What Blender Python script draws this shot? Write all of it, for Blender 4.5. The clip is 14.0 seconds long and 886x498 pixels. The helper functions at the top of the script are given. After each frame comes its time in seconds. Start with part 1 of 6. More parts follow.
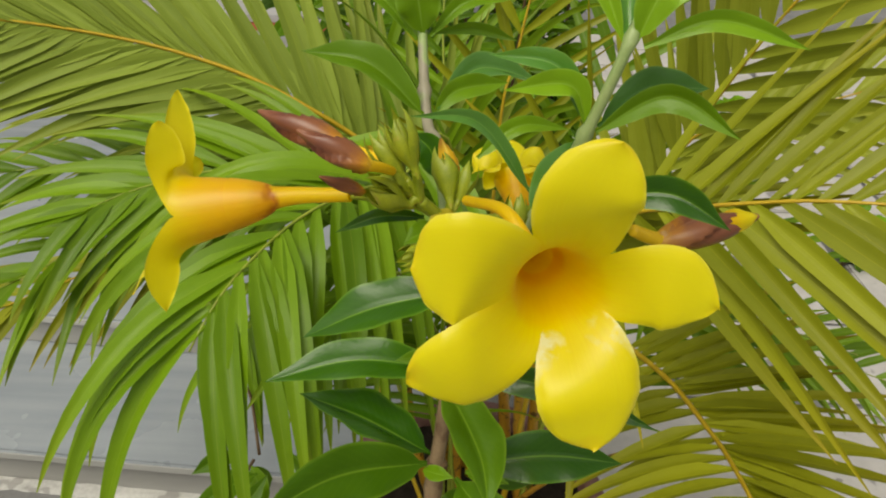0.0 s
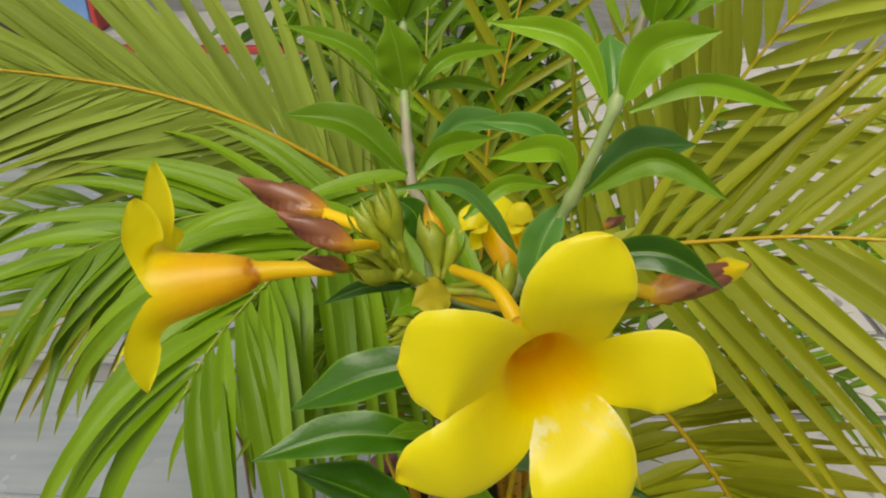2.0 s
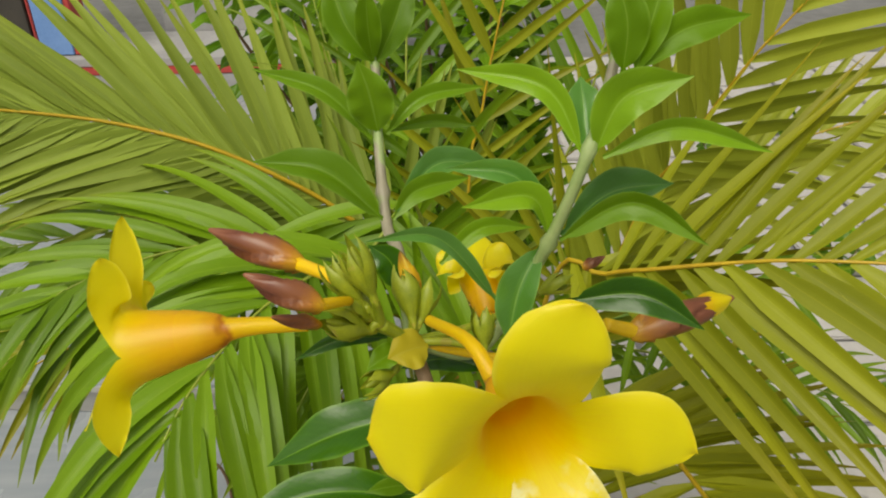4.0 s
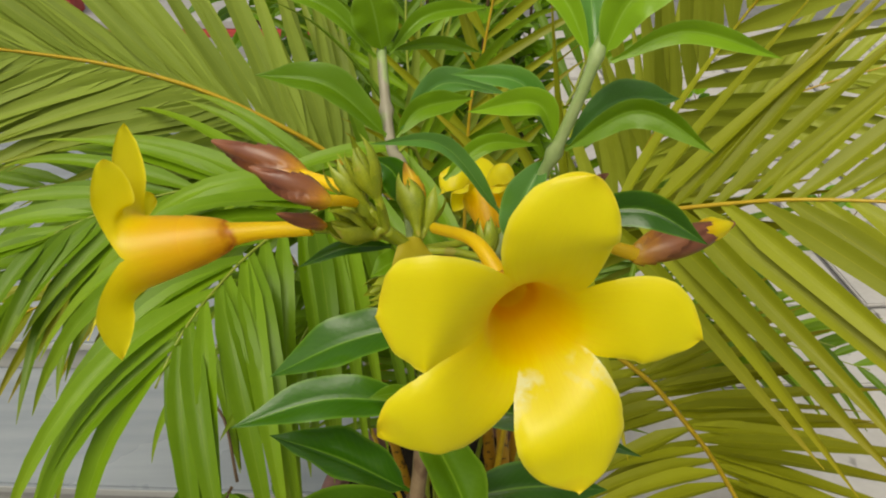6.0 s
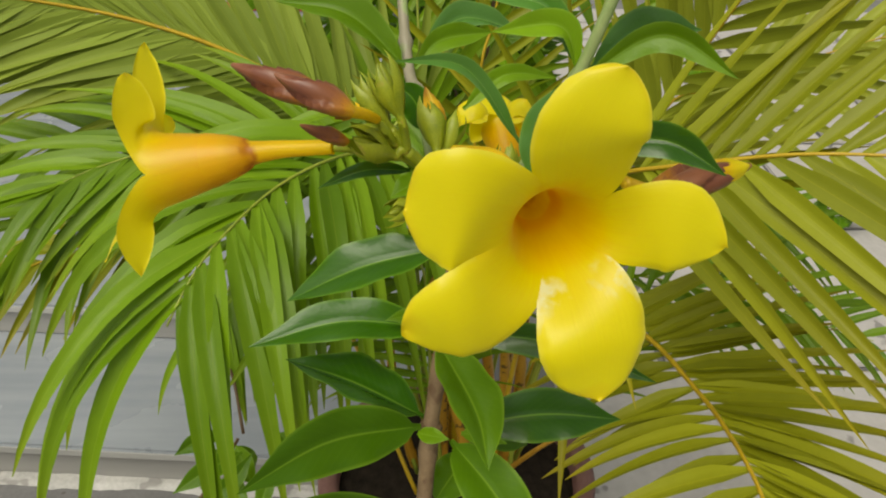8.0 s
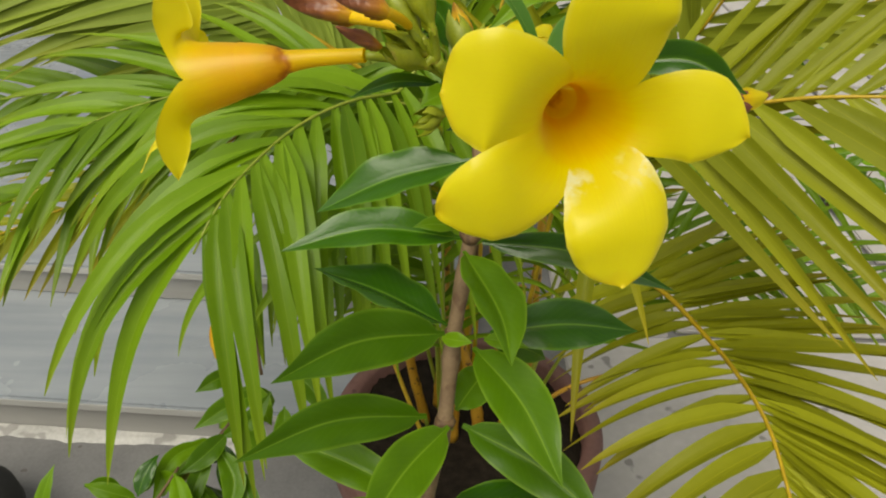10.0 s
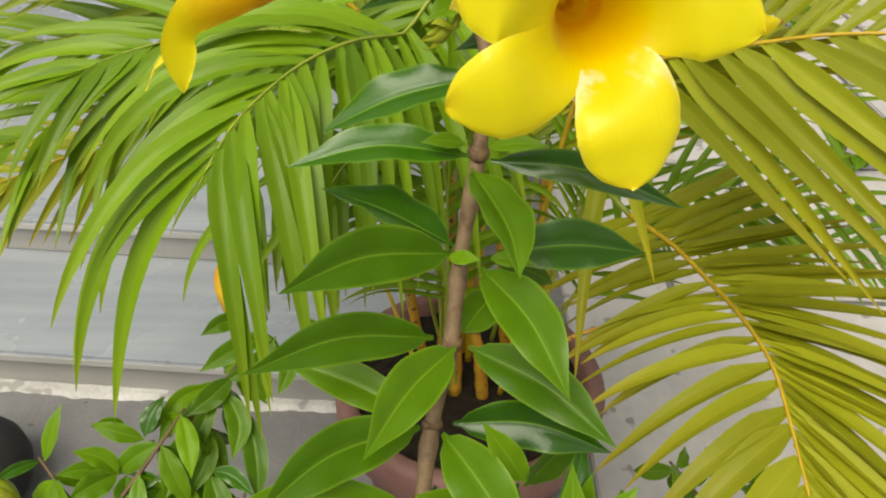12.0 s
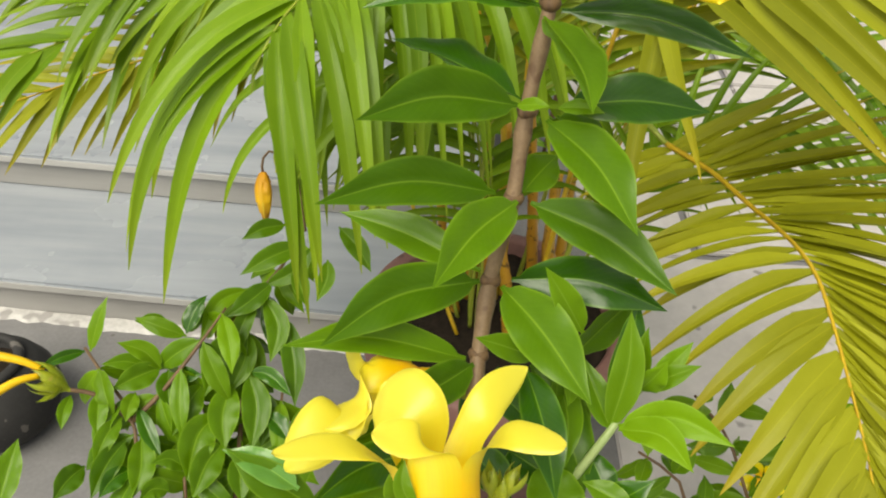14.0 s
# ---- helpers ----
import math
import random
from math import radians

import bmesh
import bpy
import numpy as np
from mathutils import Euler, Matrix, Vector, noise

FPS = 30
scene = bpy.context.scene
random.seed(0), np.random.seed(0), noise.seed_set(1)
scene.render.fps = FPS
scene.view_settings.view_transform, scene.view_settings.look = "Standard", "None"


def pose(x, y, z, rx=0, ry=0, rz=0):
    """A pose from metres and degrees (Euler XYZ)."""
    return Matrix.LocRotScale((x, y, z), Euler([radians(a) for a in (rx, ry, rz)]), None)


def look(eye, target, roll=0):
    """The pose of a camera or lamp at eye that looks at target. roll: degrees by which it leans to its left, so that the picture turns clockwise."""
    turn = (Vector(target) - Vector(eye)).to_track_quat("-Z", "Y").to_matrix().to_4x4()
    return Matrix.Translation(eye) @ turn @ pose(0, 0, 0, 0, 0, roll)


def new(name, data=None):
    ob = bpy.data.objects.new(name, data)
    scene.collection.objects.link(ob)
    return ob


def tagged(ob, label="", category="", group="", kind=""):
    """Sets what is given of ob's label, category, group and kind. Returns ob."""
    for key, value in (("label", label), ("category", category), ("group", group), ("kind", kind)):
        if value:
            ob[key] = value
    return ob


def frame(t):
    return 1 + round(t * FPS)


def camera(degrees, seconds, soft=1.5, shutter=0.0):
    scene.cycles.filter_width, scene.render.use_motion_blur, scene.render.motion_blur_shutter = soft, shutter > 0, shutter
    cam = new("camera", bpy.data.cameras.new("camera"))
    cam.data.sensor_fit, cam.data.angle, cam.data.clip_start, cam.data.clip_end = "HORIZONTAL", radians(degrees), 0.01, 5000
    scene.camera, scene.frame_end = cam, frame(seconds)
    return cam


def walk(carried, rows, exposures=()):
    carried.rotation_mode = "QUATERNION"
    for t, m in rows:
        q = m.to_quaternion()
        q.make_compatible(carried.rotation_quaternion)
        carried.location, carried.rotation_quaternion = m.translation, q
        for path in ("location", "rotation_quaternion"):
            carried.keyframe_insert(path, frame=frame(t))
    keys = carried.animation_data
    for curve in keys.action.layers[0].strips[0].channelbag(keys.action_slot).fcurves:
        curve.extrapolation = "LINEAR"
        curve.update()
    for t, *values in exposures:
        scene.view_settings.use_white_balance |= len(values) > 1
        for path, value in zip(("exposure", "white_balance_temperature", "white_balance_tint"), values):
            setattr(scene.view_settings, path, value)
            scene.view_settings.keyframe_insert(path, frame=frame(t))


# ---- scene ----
cam = camera(61.8, 14.0, 2.0)
PATH = [
    (0, (0.010, 0.017, 1.272), (-0.033, 1.727, 0.236), 1.5),
    (0.5, (0.010, 0.017, 1.276), (-0.036, 1.733, 0.250), 1.3),
    (1, (0.012, 0.023, 1.283), (-0.027, 1.746, 0.269), 1.0),
    (1.5, (0.011, 0.026, 1.293), (-0.020, 1.752, 0.284), 0.5),
    (2, (0.011, 0.039, 1.292), (-0.008, 1.767, 0.284), 0.2),
    (2.5, (0.019, 0.047, 1.297), (0.010, 1.780, 0.298), -0.0),
    (3, (0.019, 0.053, 1.303), (0.008, 1.791, 0.313), -0.3),
    (3.2, (0.019, 0.057, 1.308), (0.008, 1.798, 0.324), -0.6),
    (5.3, (0.015, 0.044, 1.291), (0.043, 1.779, 0.297), -0.7),
    (5.5, (0.013, 0.042, 1.288), (0.042, 1.767, 0.277), -0.5),
    (6, (0.013, 0.039, 1.277), (0.035, 1.746, 0.235), -0.1),
    (6.5, (0.012, 0.033, 1.265), (0.023, 1.733, 0.211), -0.3),
    (7, (0.008, 0.027, 1.264), (0.018, 1.703, 0.173), -0.1),
    (7.2, (0.006, 0.029, 1.257), (0.026, 1.716, 0.183), 0.6),
    (9.3, (0.003, 0.006, 1.247), (0.023, 1.675, 0.145), 1.2),
    (9.5, (0.003, 0.004, 1.243), (0.011, 1.669, 0.135), 1.0),
    (10, (-0.005, -0.006, 1.229), (-0.002, 1.650, 0.106), 1.4),
    (10.5, (-0.007, -0.015, 1.224), (-0.001, 1.627, 0.082), 1.9),
    (11, (-0.009, -0.012, 1.214), (-0.007, 1.623, 0.063), 2.0),
    (11.5, (-0.009, -0.012, 1.214), (-0.004, 1.616, 0.052), 2.0),
    (12, (-0.007, -0.020, 1.205), (-0.008, 1.592, 0.021), 1.6),
    (12.5, (-0.016, -0.036, 1.193), (-0.022, 1.574, 0.006), 2.2),
    (13, (-0.019, -0.043, 1.187), (-0.039, 1.558, -0.012), 2.1),
    (13.5, (-0.028, -0.055, 1.166), (-0.045, 1.531, -0.053), 2.8),
    (14, (-0.032, -0.067, 1.154), (-0.063, 1.508, -0.079), 2.8),
]
walk(cam, [(t, look(eye, target, roll)) for t, eye, target, roll in PATH],
     [(0.0, 0.05, 7300, 4), (3.0, 0.1, 7300, 4), (9.5, 0.03, 7300, 4), (11.0, 0.34, 7300, 5), (12.5, 0.52, 7300, 6), (14.0, 0.65, 7300, 6)])

# ---------- light ----------
world = bpy.data.worlds.new("sky")
scene.world = world
world.use_nodes = True
wn = world.node_tree.nodes
sky = wn.new("ShaderNodeTexSky")
sky.sky_type, sky.sun_disc = "NISHITA", False
sky.sun_elevation, sky.sun_rotation = radians(58), radians(215)
sky.dust_density, sky.ozone_density = 4.0, 1.0
haze = wn.new("ShaderNodeHueSaturation")
haze.inputs["Saturation"].default_value = 0.22
world.node_tree.links.new(sky.outputs[0], haze.inputs["Color"])
world.node_tree.links.new(haze.outputs[0], wn["Background"].inputs[0])
wn["Background"].inputs[1].default_value = 0.115
sun_data = bpy.data.lights.new("sun", "SUN")
sun_data.energy, sun_data.angle, sun_data.color = 1.65, radians(40), (1.0, 0.96, 0.9)
sun = new("sun", sun_data)
sun.matrix_world = look((-0.7, -1.9, 3.2), (0, 0, 0))


# ---------- materials ----------
def ramp(nt, fac, stops):
    r = nt.nodes.new("ShaderNodeValToRGB")
    e = r.color_ramp.elements
    while len(e) < len(stops):
        e.new(0.5)
    for k, (p, c) in enumerate(stops):
        e[k].position, e[k].color = p, (*c, 1)
    nt.links.new(fac, r.inputs[0])
    return r.outputs[0]


def math_node(nt, op, a, b=None):
    m = nt.nodes.new("ShaderNodeMath")
    m.operation = op
    for k, v in enumerate((a, b)):
        if v is None:
            continue
        if isinstance(v, (int, float)):
            m.inputs[k].default_value = v
        else:
            nt.links.new(v, m.inputs[k])
    return m.outputs[0]


def noise_node(nt, vec, scale, detail=4.0, rough=0.55):
    n = nt.nodes.new("ShaderNodeTexNoise")
    n.inputs["Scale"].default_value, n.inputs["Detail"].default_value, n.inputs["Roughness"].default_value = scale, detail, rough
    if vec is not None:
        nt.links.new(vec, n.inputs["Vector"])
    return n.outputs["Fac"]


def mix_rgb(nt, fac, a, b, blend="MIX"):
    m = nt.nodes.new("ShaderNodeMixRGB")
    m.blend_type = blend
    for k, v in enumerate((fac, a, b)):
        if isinstance(v, (int, float)):
            m.inputs[k].default_value = v
        elif isinstance(v, tuple):
            m.inputs[k].default_value = (*v, 1)
        else:
            nt.links.new(v, m.inputs[k])
    return m.outputs[0]


def bump(nt, height, strength, dist, bsdf):
    b = nt.nodes.new("ShaderNodeBump")
    b.inputs["Strength"].default_value, b.inputs["Distance"].default_value = strength, dist
    nt.links.new(height, b.inputs["Height"])
    nt.links.new(b.outputs[0], bsdf.inputs["Normal"])


def start(name):
    m = bpy.data.materials.new(name)
    m.use_nodes = True
    nt = m.node_tree
    return m, nt, nt.nodes["Principled BSDF"]


def see_through(nt, bsdf, colour, amount):
    """Thin living tissue lets some light through."""
    tr = nt.nodes.new("ShaderNodeBsdfTranslucent")
    nt.links.new(colour, tr.inputs[0])
    mx = nt.nodes.new("ShaderNodeMixShader")
    mx.inputs[0].default_value = amount
    nt.links.new(bsdf.outputs[0], mx.inputs[1])
    nt.links.new(tr.outputs[0], mx.inputs[2])
    nt.links.new(mx.outputs[0], nt.nodes["Material Output"].inputs[0])


def leaf_material(name, dark, light, rib, rough, through_light, veins=16.0, vary=0.25, tip=None, gloss=0.2, edge=0.4):
    """A leaf: u runs from stalk to tip, v across, the rib at v = 0.5."""
    m, nt, bsdf = start(name)
    uv = nt.nodes.new("ShaderNodeUVMap")
    sep = nt.nodes.new("ShaderNodeSeparateXYZ")
    nt.links.new(uv.outputs[0], sep.inputs[0])
    q = math_node(nt, "ABSOLUTE", math_node(nt, "SUBTRACT", sep.outputs[1], 0.5))
    co = nt.nodes.new("ShaderNodeTexCoord").outputs["Object"]
    info = nt.nodes.new("ShaderNodeObjectInfo").outputs["Random"]
    blot = noise_node(nt, co, 45, 3)
    fine = noise_node(nt, co, 420, 3)
    base = mix_rgb(nt, math_node(nt, "ADD", math_node(nt, "MULTIPLY", info, 0.55), math_node(nt, "MULTIPLY", blot, 0.45)), dark, light)
    base = mix_rgb(nt, math_node(nt, "MULTIPLY", fine, 0.22), base, dark)
    if tip:
        far = math_node(nt, "POWER", sep.outputs[0], 5.0)
        base = mix_rgb(nt, math_node(nt, "MULTIPLY", far, 0.7), base, tip)
    wave = math_node(nt, "SINE", math_node(nt, "MULTIPLY", math_node(nt, "SUBTRACT", sep.outputs[0], math_node(nt, "MULTIPLY", q, 0.45)), veins * 6.28))
    line = math_node(nt, "MULTIPLY", math_node(nt, "POWER", math_node(nt, "ADD", math_node(nt, "MULTIPLY", wave, 0.5), 0.5), 6.0), 0.02)
    base = mix_rgb(nt, line, base, rib)
    mid = nt.nodes.new("ShaderNodeMapRange")
    nt.links.new(q, mid.inputs[0])
    for k, v in ((1, 0.006), (2, 0.03), (3, 0.42), (4, 0.0)):
        mid.inputs[k].default_value = v
    col = mix_rgb(nt, mid.outputs[0], base, rib)
    rim = nt.nodes.new("ShaderNodeMapRange")
    nt.links.new(q, rim.inputs[0])
    for k, v in ((1, 0.43), (2, 0.5), (3, 0.0), (4, edge)):
        rim.inputs[k].default_value = v
    col = mix_rgb(nt, rim.outputs[0], col, rib)
    hsv = nt.nodes.new("ShaderNodeHueSaturation")
    nt.links.new(col, hsv.inputs["Color"])
    nt.links.new(math_node(nt, "ADD", math_node(nt, "MULTIPLY", info, vary), 1.0 - vary / 2), hsv.inputs["Value"])
    nt.links.new(hsv.outputs[0], bsdf.inputs["Base Color"])
    bsdf.inputs["Roughness"].default_value = rough
    bsdf.inputs["Specular IOR Level"].default_value = gloss
    h = math_node(nt, "ADD", math_node(nt, "MULTIPLY", wave, 0.04), math_node(nt, "ADD", fine, math_node(nt, "MULTIPLY", mid.outputs[0], -2.0)))
    bump(nt, h, 0.25, 0.0006, bsdf)
    see_through(nt, bsdf, hsv.outputs[0], through_light)
    return m


def petal_material(name, stops, rough=0.36, amount=0.35, flecks=False):
    """A petal: u runs from the throat outwards; fine veins run along it."""
    m, nt, bsdf = start(name)
    uv = nt.nodes.new("ShaderNodeUVMap")
    sep = nt.nodes.new("ShaderNodeSeparateXYZ")
    nt.links.new(uv.outputs[0], sep.inputs[0])
    co = nt.nodes.new("ShaderNodeTexCoord").outputs["Object"]
    soft = noise_node(nt, co, 60, 3)
    u = math_node(nt, "ADD", sep.outputs[0], math_node(nt, "MULTIPLY", math_node(nt, "SUBTRACT", soft, 0.5), 0.25))
    col = ramp(nt, u, stops)
    mp = nt.nodes.new("ShaderNodeMapping")
    mp.inputs["Scale"].default_value = (1.2, 34, 1)
    nt.links.new(uv.outputs[0], mp.inputs[0])
    streak = noise_node(nt, mp.outputs[0], 1.0, 3)
    inner = nt.nodes.new("ShaderNodeMapRange")
    nt.links.new(sep.outputs[0], inner.inputs[0])
    for k, v in ((1, 0.25), (2, 0.66), (3, 0.75), (4, 0.12)):
        inner.inputs[k].default_value = v
    col = mix_rgb(nt, math_node(nt, "MULTIPLY", math_node(nt, "POWER", streak, 1.5), inner.outputs[0]), col, (0.8, 0.4, 0.004))
    q = math_node(nt, "ABSOLUTE", math_node(nt, "SUBTRACT", sep.outputs[1], 0.5))
    # paler margin: the highlight along the rolled-back edge, painted into the colour
    rim = nt.nodes.new("ShaderNodeMapRange")
    nt.links.new(q, rim.inputs[0])
    for k, v in ((1, 0.455), (2, 0.495), (3, 0.0), (4, 0.55)):
        rim.inputs[k].default_value = v
    col = mix_rgb(nt, math_node(nt, "MULTIPLY", rim.outputs[0], math_node(nt, "GREATER_THAN", sep.outputs[0], 0.6)), col, (0.9, 0.8, 0.09))
    if flecks:
        wide = math_node(nt, "ADD", math_node(nt, "ABSOLUTE", math_node(nt, "SUBTRACT", u, 0.52)), math_node(nt, "MULTIPLY", math_node(nt, "SUBTRACT", 0.5, q), 0.3))
        patch = nt.nodes.new("ShaderNodeMapRange")
        nt.links.new(wide, patch.inputs[0])
        for k, v in ((1, 0.06), (2, 0.13), (3, 1.0), (4, 0.0)):
            patch.inputs[k].default_value = v
        spot = patch.outputs[0]
        fl = nt.nodes.new("ShaderNodeMapRange")
        nt.links.new(noise_node(nt, co, 110, 3), fl.inputs[0])
        for k, v in ((1, 0.42), (2, 0.6), (3, 0.0), (4, 0.9)):
            fl.inputs[k].default_value = v
        col = mix_rgb(nt, math_node(nt, "MULTIPLY", spot, fl.outputs[0]), col, (0.9, 0.86, 0.5))
    nt.links.new(col, bsdf.inputs["Base Color"])
    bsdf.inputs["Roughness"].default_value = rough
    bsdf.inputs["Specular IOR Level"].default_value = 0.5
    bsdf.inputs["Sheen Weight"].default_value = 0.05
    bump(nt, math_node(nt, "ADD", streak, math_node(nt, "MULTIPLY", soft, 1.5)), 0.14, 0.0008, bsdf)
    see_through(nt, bsdf, col, amount)
    return m


def mottled(name, a, b, scale, rough, bump_dist=0.0, spots=None, spot_scale=60, spot_at=0.66, metal=0.0):
    m, nt, bsdf = start(name)
    co = nt.nodes.new("ShaderNodeTexCoord").outputs["Object"]
    big = noise_node(nt, co, scale, 5)
    small = noise_node(nt, co, scale * 9, 4)
    f = math_node(nt, "ADD", math_node(nt, "MULTIPLY", big, 0.65), math_node(nt, "MULTIPLY", small, 0.35))
    col = ramp(nt, f, [(0.3, a), (0.7, b)])
    if spots:
        sp = noise_node(nt, co, spot_scale, 2)
        edge = nt.nodes.new("ShaderNodeMapRange")
        nt.links.new(sp, edge.inputs[0])
        for k, v in ((1, spot_at), (2, spot_at + 0.04), (3, 0.0), (4, 0.85)):
            edge.inputs[k].default_value = v
        col = mix_rgb(nt, edge.outputs[0], col, spots)
    nt.links.new(col, bsdf.inputs["Base Color"])
    bsdf.inputs["Roughness"].default_value = rough
    bsdf.inputs["Metallic"].default_value = metal
    if bump_dist:
        bump(nt, f, 0.5, bump_dist, bsdf)
    return m


LEAF = leaf_material("allamanda leaf", (0.016, 0.072, 0.002), (0.045, 0.14, 0.004), (0.22, 0.42, 0.03), 0.26, 0.2, gloss=0.45)
LEAF_MID = leaf_material("light green allamanda leaf", (0.05, 0.138, 0.003), (0.125, 0.245, 0.006), (0.28, 0.46, 0.035), 0.33, 0.27, gloss=0.26)
# glossy leaves turned to the sky: its bluish reflection is put into the colour
LEAF_SHEEN = leaf_material("leaf with bluish sky sheen", (0.06, 0.19, 0.022), (0.12, 0.28, 0.045), (0.28, 0.48, 0.1), 0.22, 0.2, gloss=0.6)
LEAF_YOUNG = leaf_material("young allamanda leaf", (0.11, 0.235, 0.006), (0.185, 0.34, 0.01), (0.3, 0.48, 0.06), 0.38, 0.34, vary=0.35)
LEAF_SOFT = leaf_material("soft green shoot leaf", (0.125, 0.26, 0.008), (0.22, 0.38, 0.016), (0.32, 0.5, 0.09), 0.3, 0.26, vary=0.4, gloss=0.26)
BRACT = leaf_material("yellowing bract", (0.42, 0.36, 0.02), (0.55, 0.45, 0.03), (0.5, 0.45, 0.06), 0.45, 0.3)
LEAF_DRY = leaf_material("withering leaf", (0.18, 0.2, 0.03), (0.4, 0.22, 0.08), (0.4, 0.35, 0.12), 0.6, 0.2)
PALM = leaf_material("palm leaflet", (0.1, 0.215, 0.006), (0.215, 0.35, 0.014), (0.28, 0.39, 0.04), 0.38, 0.3, 0.0, 0.4, (0.27, 0.32, 0.02), 0.3, 0.12)
PALM_OLIVE = leaf_material("sun-yellowed palm leaflet", (0.195, 0.222, 0.007), (0.32, 0.342, 0.02), (0.4, 0.4, 0.02), 0.42, 0.24, 0.0, 0.3, (0.42, 0.3, 0.015), 0.28, 0.15)
PALM_GREY = leaf_material("dull palm leaflet", (0.195, 0.268, 0.035), (0.3, 0.38, 0.06), (0.34, 0.4, 0.05), 0.45, 0.24, 0.0, 0.25, (0.34, 0.36, 0.03))
PALM_PALE = leaf_material("pale palm leaflet", (0.26, 0.31, 0.022), (0.41, 0.45, 0.05), (0.45, 0.46, 0.05), 0.42, 0.32, 0.0, 0.3, (0.42, 0.4, 0.03), 0.28, 0.15)
PALM_BROWN = leaf_material("browned palm leaflet", (0.2, 0.217, 0.008), (0.34, 0.353, 0.02), (0.4, 0.39, 0.02), 0.45, 0.24, 0.0, 0.3, (0.4, 0.28, 0.02), 0.25, 0.15)
RACHIS = mottled("yellow palm midrib", (0.42, 0.26, 0.012), (0.58, 0.4, 0.025), 60, 0.4, 0.0006)
RACHIS_GREEN = mottled("green palm midrib", (0.2, 0.27, 0.03), (0.34, 0.38, 0.05), 60, 0.4, 0.0006)
CANE = mottled("orange palm cane", (0.42, 0.2, 0.02), (0.55, 0.32, 0.03), 22, 0.45, 0.001, (0.06, 0.03, 0.01), 90, 0.6)
YELLOWS = [(0.0, (0.88, 0.52, 0.006)), (0.22, (0.88, 0.56, 0.005)), (0.36, (0.88, 0.64, 0.005)), (0.46, (0.88, 0.73, 0.006)), (0.92, (0.89, 0.795, 0.014)), (1.0, (0.86, 0.7, 0.012))]
PETAL = petal_material("yellow petal", YELLOWS)
# lemon copy of the petal yellow, with the glare on the low flowers painted in
PETAL_GLARE = petal_material("yellow petal paled by glare", [(0.0, (0.88, 0.56, 0.006)), (0.3, (0.88, 0.62, 0.008)), (0.46, (0.78, 0.68, 0.03)), (1.0, (0.78, 0.73, 0.075))], 0.32, 0.3)
PETAL_FLECKED = petal_material("yellow petal with pale flecks", YELLOWS, flecks=True)
TUBE = petal_material("orange flower tube", [(0.0, (0.88, 0.66, 0.008)), (0.35, (0.88, 0.6, 0.008)), (0.6, (0.88, 0.54, 0.008)), (0.7, (0.78, 0.4, 0.007)), (0.735, (0.5, 0.17, 0.005)), (0.77, (0.86, 0.57, 0.006)), (1.0, (0.88, 0.63, 0.008))], 0.38, 0.4)
WILTED = petal_material("wilted petal", [(0.0, (0.62, 0.26, 0.004)), (0.6, (0.8, 0.5, 0.008)), (1.0, (0.22, 0.06, 0.01))], 0.55, 0.25)


def bud_material():
    """Rolled bud: u runs from foot to tip; yellow foot, brown skin with darker streaks along the roll."""
    m, nt, bsdf = start("brown bud skin")
    uv = nt.nodes.new("ShaderNodeUVMap")
    sep = nt.nodes.new("ShaderNodeSeparateXYZ")
    nt.links.new(uv.outputs[0], sep.inputs[0])
    co = nt.nodes.new("ShaderNodeTexCoord").outputs["Object"]
    blot = noise_node(nt, co, 90, 4)
    u = math_node(nt, "ADD", sep.outputs[0], math_node(nt, "MULTIPLY", math_node(nt, "SUBTRACT", blot, 0.5), 0.3))
    col = ramp(nt, u, [(0.0, (0.62, 0.36, 0.01)), (0.14, (0.42, 0.17, 0.02)), (0.3, (0.25, 0.09, 0.035)), (0.7, (0.17, 0.055, 0.03)), (1.0, (0.27, 0.1, 0.045))])
    saw = math_node(nt, "FRACT", math_node(nt, "ADD", math_node(nt, "MULTIPLY", sep.outputs[1], 3.0), math_node(nt, "MULTIPLY", sep.outputs[0], 1.3)))
    seam = nt.nodes.new("ShaderNodeMapRange")
    nt.links.new(saw, seam.inputs[0])
    for k, v in ((1, 0.0), (2, 0.16), (3, 0.7), (4, 0.0)):
        seam.inputs[k].default_value = v
    col = mix_rgb(nt, math_node(nt, "MULTIPLY", seam.outputs[0], blot), col, (0.09, 0.02, 0.018))
    nt.links.new(col, bsdf.inputs["Base Color"])
    bsdf.inputs["Roughness"].default_value = 0.34
    bump(nt, blot, 0.3, 0.0006, bsdf)
    return m


BUD = bud_material()
BUD_GREEN = mottled("green calyx", (0.16, 0.22, 0.008), (0.34, 0.375, 0.02), 120, 0.45, 0.0004, (0.34, 0.3, 0.04), 90, 0.62)
STALK_YELLOW = mottled("yellow stalk", (0.72, 0.42, 0.006), (0.82, 0.55, 0.01), 80, 0.4, 0.0004)
STEM = mottled("woody stem", (0.12, 0.073, 0.038), (0.245, 0.165, 0.09), 60, 0.6, 0.0012, (0.11, 0.06, 0.03), 70, 0.6)
SHOOT = mottled("green shoot", (0.22, 0.32, 0.1), (0.34, 0.42, 0.18), 50, 0.42, 0.0004, (0.3, 0.25, 0.2), 18, 0.56)
TWIG = mottled("brown twig", (0.085, 0.048, 0.022), (0.17, 0.1, 0.045), 60, 0.6, 0.001)
NODE = mottled("dark leaf scar", (0.05, 0.025, 0.015), (0.2, 0.12, 0.05), 200, 0.7, 0.001)
TERRACOTTA = mottled("faded red pot", (0.15, 0.07, 0.06), (0.235, 0.12, 0.105), 14, 0.65, 0.0008, (0.1, 0.05, 0.045), 26, 0.68)
